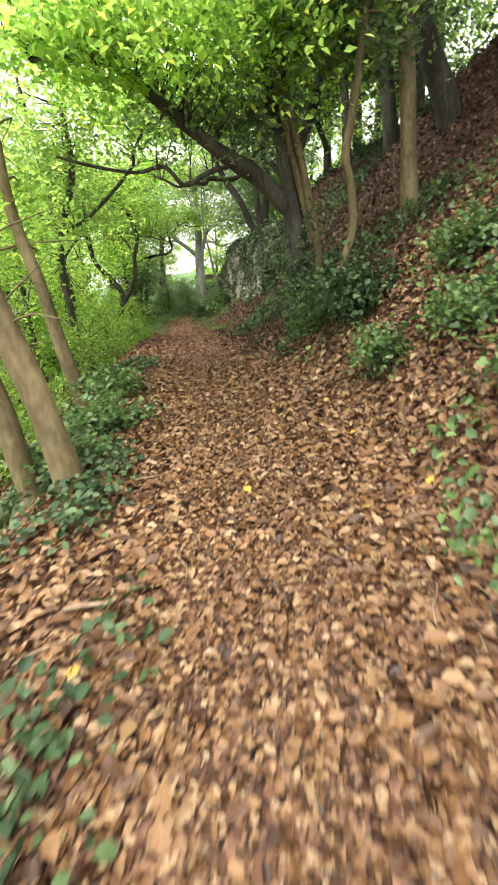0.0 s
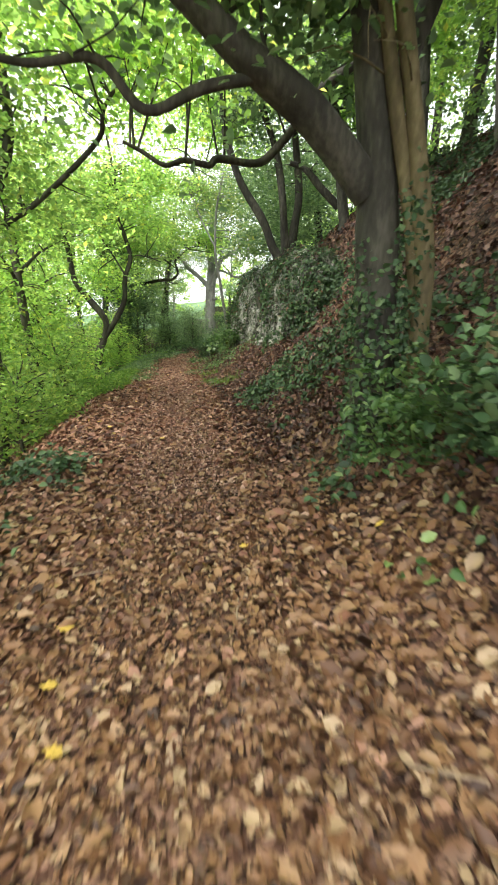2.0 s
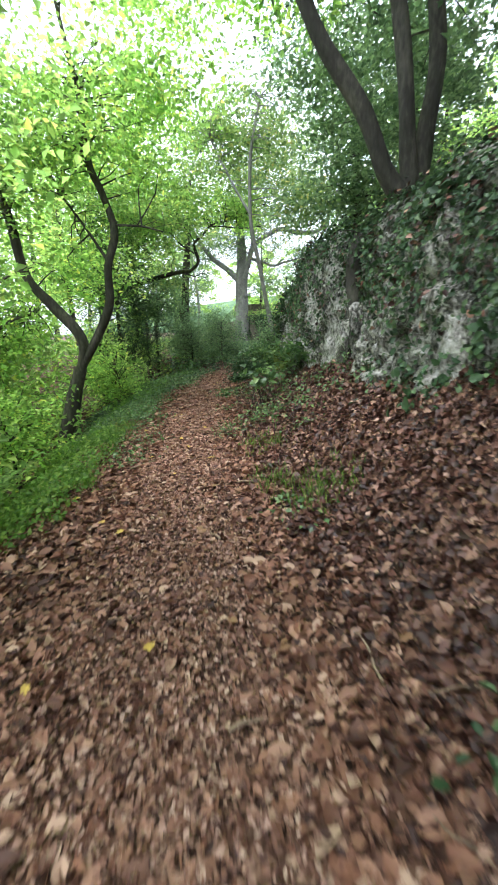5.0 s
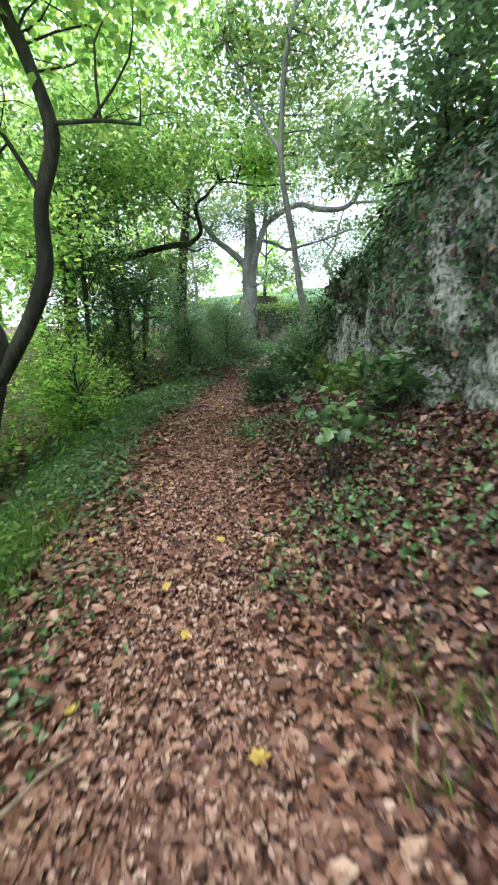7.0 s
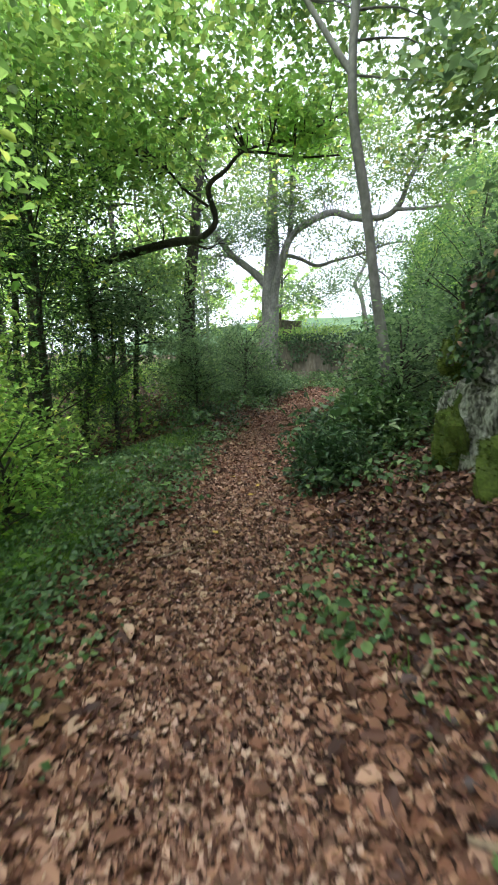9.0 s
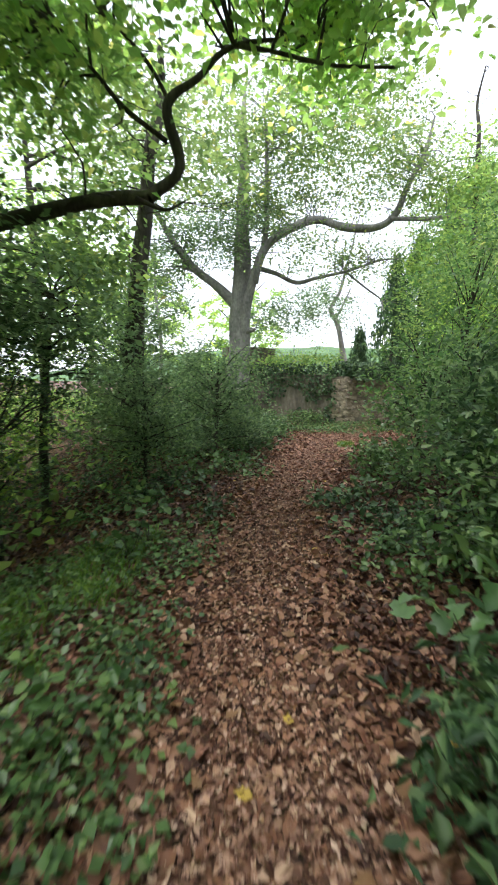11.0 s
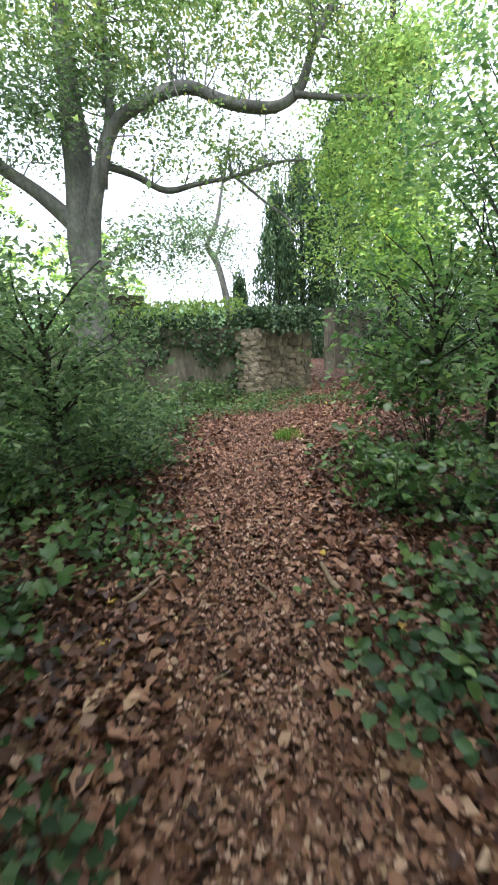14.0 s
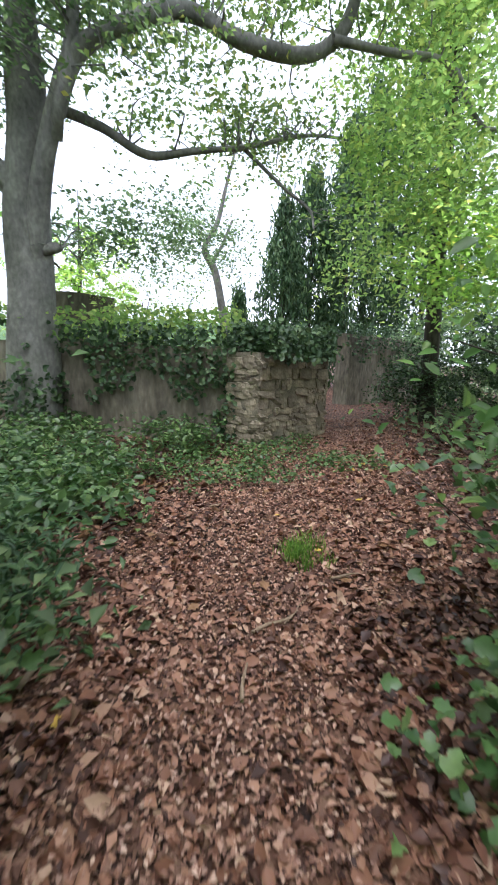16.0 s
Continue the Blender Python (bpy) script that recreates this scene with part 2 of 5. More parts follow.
def mesh_object(name, verts, faces, mat, parent=None, label="", smooth=True):
    me = bpy.data.meshes.new(name)
    verts = np.asarray(verts, dtype=np.float32)
    if isinstance(faces, np.ndarray):
        k, nf = faces.shape[1], faces.shape[0]
        me.vertices.add(len(verts))
        me.vertices.foreach_set("co", verts.ravel())
        me.loops.add(nf * k)
        me.loops.foreach_set("vertex_index", faces.astype(np.int32).ravel())
        me.polygons.add(nf)
        me.polygons.foreach_set("loop_start", np.arange(0, nf * k, k, dtype=np.int32))
        me.update(calc_edges=True)
    else:
        me.from_pydata([tuple(map(float, v)) for v in verts], [], faces)
    if smooth:
        me.polygons.foreach_set("use_smooth", np.ones(len(me.polygons), dtype=bool))
    me.materials.append(mat)
    ob = new(name, me)
    if parent is not None:
        ob.parent = parent
    if label:
        ob["label"] = label
    return ob


def empty(name, place, label, category, group=""):
    ob = new(name)
    ob.location = place
    return tagged(ob, label, category, group)


def grid_axis(lo, hi, fine_lo, fine_hi, step, grow):
    mid = list(np.arange(fine_lo, fine_hi + step / 2, step))
    a, s = [], step
    v = fine_lo
    while v > lo:
        s *= grow
        v -= s
        a.append(v)
    b, s = [], step
    v = fine_hi
    while v < hi:
        s *= grow
        v += s
        b.append(v)
    return np.array(a[::-1] + mid + b)


gx = grid_axis(-900, 900, -5, 7, 0.14, 1.12)
gy = grid_axis(-900, 900, -13, 24, 0.14, 1.12)
GX, GY = np.meshgrid(gx, gy)
GZ = land(GX, GY)
cols = len(gx)
ii = (np.arange(len(gy) - 1)[:, None] * cols + np.arange(cols - 1)[None, :]).ravel()
ground = mesh_object("ground", np.stack([GX.ravel(), GY.ravel(), GZ.ravel()], 1), np.stack([ii, ii + 1, ii + cols + 1, ii + cols], 1), SOIL)
tagged(ground, "brown woodland soil of a trodden hillside path", "ground", kind="structure")


# ---- leaves ----
def blades(points, normals, size, rng, fold=0.25, aspect=0.62, shape="kite", along_dir=None):
    """Folded leaf blades, six corners each, at points; normals: the way each blade faces."""
    n = len(points)
    size = np.broadcast_to(np.asarray(size, float), (n,))[:, None]
    nrm = normals / np.linalg.norm(normals, axis=1, keepdims=True)
    ref = rng.normal(size=(n, 3)) if along_dir is None else along_dir + 0.35 * rng.normal(size=(n, 3))
    u = ref - nrm * (ref * nrm).sum(1, keepdims=True)
    u /= np.linalg.norm(u, axis=1, keepdims=True) + 1e-9
    v = np.cross(nrm, u)
    w = size * aspect * 0.5
    lift = nrm * size * fold * rng.uniform(0.3, 1.0, (n, 1))
    droop = nrm * size * -0.18 * rng.uniform(-1.0, 1.8, (n, 1))
    base, tip = points - u * size * 0.5, points + u * size * 0.5 + droop
    if shape == "lobed":
        edge = [(-0.5, 0.0), (-0.3, 0.7), (-0.02, 0.95), (0.05, 0.5), (0.28, 0.6), (0.5, 0.0), (0.28, -0.6), (0.05, -0.5), (-0.02, -0.95), (-0.3, -0.7)]
        rim = [points + u * size * a + v * w * b * 1.25 + lift * abs(b) + droop * max(0.0, a) * 2 for a, b in edge]
        verts = np.stack([points, *rim], 1).reshape(-1, 3)
        k = np.arange(n)[:, None] * 11
        faces = np.concatenate([k + np.array([[0, q + 1, (q + 1) % 10 + 1]]) for q in range(10)], 0)
    elif shape == "kite":
        corners = [base, points - u * size * 0.05 + v * w + lift, tip, points - u * size * 0.05 - v * w + lift]
        verts = np.stack(corners, 1).reshape(-1, 3)
        k = np.arange(n)[:, None] * 4
        faces = np.concatenate([k + np.array([[0, 1, 2]]), k + np.array([[0, 2, 3]])], 0)
    else:
        corners = [base, points - u * size * 0.22 + v * w * 0.85 + lift, points + u * size * 0.18 + v * w * 0.8 + lift + droop * 0.4, tip,
                   points + u * size * 0.18 - v * w * 0.8 + lift + droop * 0.4, points - u * size * 0.22 - v * w * 0.85 + lift]
        verts = np.stack(corners, 1).reshape(-1, 3)
        k = np.arange(n)[:, None] * 6
        faces = np.concatenate([k + np.array([[0, 1, 2, 3]]), k + np.array([[0, 3, 4, 5]])], 0)
    return verts, faces


def on_land(x, y, lift=0.0):
    return np.stack([x, y, land(x, y) + lift], 1)


def land_normal(x, y):
    e = 0.05
    nx, ny = (land(x - e, y) - land(x + e, y)) / (2 * e), (land(x, y - e) - land(x, y + e)) / (2 * e)
    v = np.stack([nx, ny, np.ones_like(nx)], 1)
    return v / np.linalg.norm(v, axis=1, keepdims=True)


def leaf_sheet(name, label, x, y, size, mat, rng, lift=(0.0, 0.03), tilt=0.35, aspect=0.62, shape="six", fold=0.42):
    pts = on_land(x, y)
    nrm = land_normal(x, y)
    pts += nrm * rng.uniform(*lift, (len(x), 1))
    v, f = blades(pts, nrm + tilt * rng.normal(size=pts.shape), size, rng, fold=fold, aspect=aspect, shape=shape)
    ob = mesh_object(name, v, f, mat, smooth=False)
    return tagged(ob, label, "leaves", kind="stuff")


# ---- trees ----
def tube(points, radii, sides=9, rng=None, rough=0.06):
    """One limb: rings along a smooth line, tapering and slightly knobbly."""
    pts = np.asarray(points, float)
    rad = np.asarray(radii, float)
    n = len(pts)
    t = np.arange(n)
    m = (n - 1) * (2 if sides < 6 else 5) + 1
    ts = np.linspace(0, n - 1, m)
    # Catmull-Rom through the points
    ext = np.vstack([2 * pts[0] - pts[1], pts, 2 * pts[-1] - pts[-2]])
    i = np.minimum(ts.astype(int), n - 2)
    q = (ts - i)[:, None]
    p0, p1, p2, p3 = ext[i], ext[i + 1], ext[i + 2], ext[i + 3]
    line = 0.5 * (2 * p1 + (p2 - p0) * q + (2 * p0 - 5 * p1 + 4 * p2 - p3) * q ** 2 + (3 * p1 - p0 - 3 * p2 + p3) * q ** 3)
    r = np.interp(ts, t, rad)
    tang = np.gradient(line, axis=0)
    tang /= np.linalg.norm(tang, axis=1, keepdims=True)
    side = np.cross(tang, np.array([0.31, 0.95, 0.05]))
    side /= np.linalg.norm(side, axis=1, keepdims=True)
    other = np.cross(tang, side)
    a = np.linspace(0, 2 * np.pi, sides, endpoint=False)
    wob = 1 + rough * np.sin(a[None, :] * 3 + ts[:, None] * 2.1) + rough * np.sin(a[None, :] * 2 - ts[:, None] * 3.3)
    ring = line[:, None, :] + (r[:, None] * wob)[:, :, None] * (np.cos(a)[None, :, None] * side[:, None, :] + np.sin(a)[None, :, None] * other[:, None, :])
    verts = ring.reshape(-1, 3)
    k = np.arange(m - 1)[:, None] * sides + np.arange(sides)[None, :]
    k2 = np.arange(m - 1)[:, None] * sides + (np.arange(sides)[None, :] + 1) % sides
    faces = np.stack([k, k2, k2 + sides, k + sides], 2).reshape(-1, 4)
    return verts, faces, line


def join(chunks):
    vs, fs, base = [], [], 0
    for v, f in chunks:
        vs.append(v)
        fs.append(f + base)
        base += len(v)
    return np.vstack(vs), np.vstack(fs)


def twigs(line, radius, rng, count, length, up=0.3):
    """Side shoots off a limb: tubes, and the points where leaves hang."""
    chunks, tips = [], []
    n = len(line)
    for _ in range(count):
        i = int(rng.integers(max(1, n // 4), n))
        p = line[i]
        d = rng.normal(size=3)
        d[2] = abs(d[2]) * up + 0.1 * rng.normal()
        d /= np.linalg.norm(d)
        L = length * rng.uniform(0.5, 1.2)
        mid = p + d * L * 0.5 + rng.normal(size=3) * 0.08 * L
        end = p + d * L + rng.normal(size=3) * 0.12 * L - np.array([0, 0, 0.1 * L])
        v, f, ln = tube([p, mid, end], [radius * 0.5, radius * 0.3, radius * 0.08], 5)
        chunks.append((v, f))
        tips.append(ln)
    return chunks, tips


# ---- litter on the path and banks ----
def scatter(n, x0, x1, y0, y1, rng):
    return rng.uniform(x0, x1, n), rng.uniform(y0, y1, n)


def keep(x, y, mask):
    return x[mask], y[mask]


def patchy(x, y, s=0.8, seed=0.0, cut=0.0):
    return lump(x, y, s, seed) + 0.5 * lump(x, y, s * 2.7, seed + 3) > cut


for n_, y0_, y1_, mat_, what in [(42000, -12.5, -4.0, LITTER, "dry orange-brown beech and sycamore leaves covering the path"), (62000, -4.0, 16.5, DAMP, "damp reddish-brown fallen leaves covering the path"), (70000, -4.0, 20.5, DAMP, "small damp reddish-brown fallen leaves covering the path")]:
    lx, ly = scatter(n_, -1.6, 1.8, y0_, y1_, RNG)
    lx = np.where((lx > 1.0) & (mat_ is DAMP) & (ly < 10), lx - 1.6, lx)
    ly = ly + RNG.normal(0, 1.2, n_)
    small_ = what.startswith("small")
    size = RNG.gamma(4.5, 0.0115, n_).clip(0.02, 0.115) * np.where(np.abs(lx) < 0.4, 0.75, 1.0) * (0.8 if small_ else 1.0)
    leaf_sheet("leaf_litter", what, lx + centre(ly), ly, size, mat_, RNG, lift=(0.0, 0.02), aspect=0.68, tilt=0.42, shape="kite" if small_ else "six", fold=0.3)
lx, ly = scatter(28000, -1, 1, -4.5, 20.5, RNG)
lx = RNG.normal(0, 0.26, len(lx)) * along(ly, [(-6, 1.3), (2, 1.0), (12, 0.8), (15, 1.0), (18, 3.0)])
leaf_sheet("leaf_crumbs", "pale trodden leaf crumbs on the path", lx + centre(ly), ly, RNG.uniform(0.013, 0.034, len(lx)), CRUMB, RNG, lift=(0.008, 0.028), shape="kite", fold=0.25)
lx, ly = scatter(12000, -0.6, 0.7, -12.5, -4.0, RNG)
leaf_sheet("leaf_crumbs", "trodden brown leaf crumbs on the path", lx + centre(ly), ly, RNG.uniform(0.015, 0.04, len(lx)), LITTER, RNG, lift=(0.008, 0.026), tilt=0.3, shape="kite", fold=0.2)
lx, ly = scatter(30000, -1.9, 2.2, 15.2, 21.5, RNG)
leaf_sheet("leaf_crumbs", "fine pale leaf crumbs over the trodden clearing", lx + centre(ly), ly, RNG.uniform(0.01, 0.034, len(lx)), CRUMB, RNG, lift=(0.004, 0.02), tilt=0.3, shape="kite", fold=0.2)
lx, ly = scatter(14000, -0.5, 0.5, -4.0, 10.0, RNG)
leaf_sheet("leaf_crumbs", "pale trodden beech flakes on the path", lx + centre(ly), ly, RNG.uniform(0.02, 0.04, len(lx)), CRUMB, RNG, lift=(0.01, 0.028), tilt=0.35, shape="kite", fold=0.2)
# right of the path: wet leaves whose dark colour also stands for shade
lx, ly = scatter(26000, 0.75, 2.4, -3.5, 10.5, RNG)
leaf_sheet("leaf_litter", "wet brown leaves at the foot of the bank, darkened for shade", lx + centre(ly), ly, RNG.uniform(0.03, 0.085, len(lx)), WET_SHADED, RNG, lift=(0.005, 0.035), tilt=0.5, aspect=0.7, shape="kite")
# path sides: damp litter, its colour darkened in place of undergrowth shade
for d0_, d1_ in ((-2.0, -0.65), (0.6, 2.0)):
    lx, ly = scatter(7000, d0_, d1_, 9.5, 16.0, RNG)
    leaf_sheet("leaf_litter", "wet brown leaves beside the narrow path, darkened for shade", lx + centre(ly), ly, RNG.uniform(0.035, 0.09, len(lx)), WET_SHADED, RNG, lift=(0.005, 0.035), tilt=0.5, aspect=0.7, shape="kite")
# steep bank: the trees' shade is partly in the leaf colour
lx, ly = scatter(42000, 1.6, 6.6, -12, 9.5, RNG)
leaf_sheet("leaf_litter", "wet brown fallen leaves on the steep bank, darkened for shade", lx + centre(ly), ly, RNG.uniform(0.04, 0.1, len(lx)), WET_SHADED, RNG, tilt=0.5, aspect=0.7, shape="kite")
lx, ly = scatter(12000, 1.5, 4.0, -12, -5.5, RNG)
leaf_sheet("leaf_litter", "dry orange-brown fallen leaves on the lower bank", lx + centre(ly), ly, RNG.uniform(0.04, 0.1, len(lx)), LITTER, RNG, lift=(0.005, 0.035), tilt=0.5, aspect=0.7, shape="kite")
lx, ly = scatter(14000, -4.5, -1.4, -12, 19, RNG)
leaf_sheet("leaf_litter", "dry brown fallen leaves on the valley slope", lx + centre(ly), ly, RNG.uniform(0.05, 0.11, len(lx)), LITTER, RNG, tilt=0.5, shape="kite")
# among brambles and under bushes: shade put into the wet leaves' colour
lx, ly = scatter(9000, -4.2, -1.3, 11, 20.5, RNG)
leaf_sheet("leaf_litter", "wet brown fallen leaves among the brambles, darkened for shade", lx + centre(ly), ly, RNG.uniform(0.04, 0.09, len(lx)), WET_SHADED, RNG, tilt=0.5, shape="kite")
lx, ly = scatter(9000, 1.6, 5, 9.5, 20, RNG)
leaf_sheet("leaf_litter", "wet brown fallen leaves under the bushes, darkened for shade", lx + centre(ly), ly, RNG.uniform(0.04, 0.1, len(lx)), WET_SHADED, RNG, tilt=0.5, shape="kite")


# ---- low plants: stems that carry leaves just above the soil ----
def ground_cover(name, label, x, y, per, mat, rng, size, height=(0.03, 0.16), spread=0.1, aspect=0.75):
    px = np.repeat(x, per) + rng.normal(0, spread, len(x) * per)
    py = np.repeat(y, per) + rng.normal(0, spread, len(x) * per)
    pts = on_land(px, py)
    nrm = land_normal(px, py)
    pts += nrm * rng.uniform(*height, (len(px), 1))
    v, f = blades(pts, nrm + 0.45 * rng.normal(size=pts.shape), rng.uniform(*size, len(px)), rng, aspect=aspect, shape="six" if size[1] > 0.077 and size[1] < 0.15 else "kite")
    return tagged(mesh_object(name, v, f, mat, smooth=False), label, "ground cover", kind="stuff")


def grass_cover(name, label, x, y, per, mat, rng, h=(0.08, 0.2), spread=0.05):
    px = np.repeat(x, per) + rng.normal(0, spread, len(x) * per)
    py = np.repeat(y, per) + rng.normal(0, spread, len(x) * per)
    pts = on_land(px, py)
    n = len(px)
    H = rng.uniform(*h, n)[:, None]
    bend = rng.normal(0, 0.45, (n, 3)) * np.array([1, 1, 0])
    wd = rng.normal(size=(n, 3)) * np.array([1, 1, 0])
    wd = wd / np.linalg.norm(wd, axis=1, keepdims=True) * 0.004
    up = np.array([[0, 0, 1.0]])
    v = np.stack([pts - wd, pts + wd, pts + (up * 0.6 + bend * 0.3) * H + wd * 0.8, pts + (up + bend) * H, pts + (up * 0.6 + bend * 0.3) * H - wd * 0.8], 1).reshape(-1, 3)
    k = np.arange(n)[:, None] * 5
    f = np.concatenate([k + np.array([[0, 1, 2]]), k + np.array([[0, 2, 4]]), k + np.array([[4, 2, 3]])], 0)
    return tagged(mesh_object(name, v, f, mat, smooth=False), label, "grass", kind="stuff")


def band(n, d0, d1, y0, y1, rng, cut=-0.2, seed=0.0, s=0.9):
    d, y = scatter(n, d0, d1, y0, y1, rng)
    x = d + centre(y)
    return keep(x, y, patchy(x, y, s, seed, cut))


# undergrowth of the valley side and the upper slope
x, y = scatter(6000, -16, -2.2, -10, 30, RNG)
x = x + centre(y).clip(-1, 1)
ground_cover("undergrowth", "light green undergrowth on the valley side", x, y, 6, CANOPY_LIME, RNG, (0.07, 0.152), (0.1, 0.7), 0.35)
x, y = scatter(1200, 5.5, 14, -10, 18, RNG)
ground_cover("undergrowth", "green undergrowth on the upper slope", x, y, 7, CANOPY_DARK, RNG, (0.1, 0.18), (0.05, 0.6), 0.3)
x, y = scatter(1800, 5.0, 18, 16, 36, RNG)
x, y = keep(x, y, x > centre(y) + 1.6)
ground_cover("undergrowth", "dark green undergrowth beyond the gateway", x, y, 7, CANOPY_DARK, RNG, (0.08, 0.16), (0.03, 0.4), 0.3)
# first stretch
x, y = band(900, -2.2, -0.85, -12, -3, RNG, 0.0, 1)
ground_cover("ivy_carpet", "dark green ivy trailing along the path's valley edge", x, y, 9, IVY, RNG, (0.04, 0.085))
x, y = band(300, -1.1, -0.5, -12, -5, RNG, 0.35, 2)
ground_cover("ivy_carpet", "sparse ivy sprigs among brown leaves", x, y, 5, IVY, RNG, (0.04, 0.08))
x, y = band(420, 1.0, 3.4, -11, -4, RNG, 0.15, 4)
ground_cover("bramble_patch", "green bramble sprigs scattered on the leafy bank", x, y, 9, BRAMBLE, RNG, (0.04, 0.09), (0.04, 0.22))
x, y = band(1100, 1.05, 2.6, -5, 3.5, RNG, 0.35, 6)
ground_cover("ivy_carpet", "dark ivy climbing the foot of the bank", x, y, 9, IVY, RNG, (0.04, 0.085), (0.03, 0.2))
x, y = band(1900, 2.2, 6.0, -9, 4, RNG, 0.15, 7)
ground_cover("ivy_carpet", "dark ivy patches up the steep bank", x, y, 9, IVY, RNG, (0.05, 0.09), (0.03, 0.2))
# second stretch: grassy valley edge
x, y = band(2000, -2.6, -1.0, 0.5, 8, RNG, 0.0, 3)
ground_cover("herb_carpet", "bright green low herbs along the path's edge", x, y, 8, GRASS, RNG, (0.03, 0.07), (0.03, 0.2))
x, y = band(1500, -2.4, -0.75, 5.5, 10.0, RNG, -0.2, 15)
ground_cover("herb_carpet", "green ground ivy carpeting the path's edge", x, y, 8, BRAMBLE, RNG, (0.03, 0.06), (0.02, 0.14))
x, y = band(900, -2.6, -0.45, 2.5, 9.0, RNG, 0.15, 21)
ground_cover("herb_carpet", "small green herbs scattered through the litter", x, y, 6, BRAMBLE, RNG, (0.025, 0.055), (0.02, 0.1))
x, y = band(900, -2.6, -0.4, 8.0, 15.0, RNG, 0.3, 17)
ground_cover("bramble_patch", "trailing bramble leaves beside the narrow path", x, y, 7, BRAMBLE, RNG, (0.035, 0.075), (0.02, 0.13))
x, y = band(900, 0.4, 2.6, 7.0, 15.5, RNG, 0.3, 18)
ground_cover("bramble_patch", "trailing bramble and herb leaves beside the narrow path", x, y, 7, BRAMBLE, RNG, (0.035, 0.085), (0.02, 0.18))
gx_, gy_ = scatter(900, -2.5, 1.3, 17.5, 21.2, RNG)
ground_cover("bramble_patch", "green brambles at the big tree's foot", gx_, gy_, 8, BRAMBLE, RNG, (0.05, 0.1), (0.03, 0.35))
x, y = band(1100, -2.2, -0.95, 2.5, 12.5, RNG, 0.1, 5)
grass_cover("grass", "bright green grass along the valley edge", x, y, 16, GRASS, RNG)
x, y = band(420, 0.7, 1.4, -1, 9, RNG, 0.35, 8)
grass_cover("grass", "thin grass tufts at the foot of the rock", x, y, 10, GRASS, RNG, (0.05, 0.14))
x, y = band(700, 0.75, 2.3, -2, 9, RNG, 0.4, 9)
ground_cover("bramble_patch", "green bramble leaves at the foot of the rock", x, y, 9, BRAMBLE, RNG, (0.03, 0.065), (0.03, 0.16))
x, y = band(520, 0.45, 1.7, 3.0, 9.0, RNG, 0.25, 23)
ground_cover("herb_carpet", "small green herbs through the litter by the rock", x, y, 6, BRAMBLE, RNG, (0.022, 0.052), (0.02, 0.11))
# third stretch: ivy and dog's mercury on both sides
x, y = band(1400, -3.2, -0.5, 8.0, 15.5, RNG, 0.4, 10)
ground_cover("ivy_carpet", "dense dark green ivy beside the narrow path", x, y, 11, IVY, RNG, (0.035, 0.075), (0.03, 0.2))
x, y = band(1500, -2.9, -0.45, 7.5, 12.3, RNG, -0.1, 19)
ground_cover("ivy_carpet", "low green ivy carpet beside the narrow path", x, y, 9, BRAMBLE, RNG, (0.03, 0.065), (0.02, 0.12))
x, y = band(700, -3.0, -0.6, 8.5, 16, RNG, 0.4, 11)
ground_cover("bramble_patch", "green bramble leaves among the ivy", x, y, 10, BRAMBLE, RNG, (0.035, 0.08), (0.06, 0.3))
x, y = band(1300, 0.42, 2.8, 8.5, 16, RNG, 0.35, 12)
ground_cover("ivy_carpet", "dark green ivy and herbs beside the narrow path", x, y, 8, IVY, RNG, (0.04, 0.09), (0.03, 0.18))
x, y = band(600, 0.55, 2.8, 9, 15.5, RNG, 0.3, 13)
ground_cover("bramble_patch", "leafy green brambles on the low bank", x, y, 10, BRAMBLE, RNG, (0.04, 0.085), (0.04, 0.26))
x, y = band(1300, -4.6, -1.9, 15.5, 20.5, RNG, -0.1, 14)
ground_cover("bramble_patch", "green brambles in front of the old wall", x, y, 9, BRAMBLE, RNG, (0.04, 0.085), (0.05, 0.4))
gx_, gy_ = scatter(700, 0.8, 4.4, 18.2, 20.0, RNG)
gx_, gy_ = keep(gx_, gy_, patchy(gx_, gy_, 1.6, 3, -0.1))
ground_cover("herb_carpet", "low green herbs at the foot of the wall", gx_, gy_, 6, BRAMBLE, RNG, (0.03, 0.07), (0.02, 0.12))
gx_, gy_ = RNG.normal(2.25, 0.09, 26), RNG.normal(16.8, 0.09, 26)
grass_cover("grass_tuft", "small green tuft growing in the path", gx_, gy_, 14, GRASS, RNG, (0.05, 0.13), 0.04)


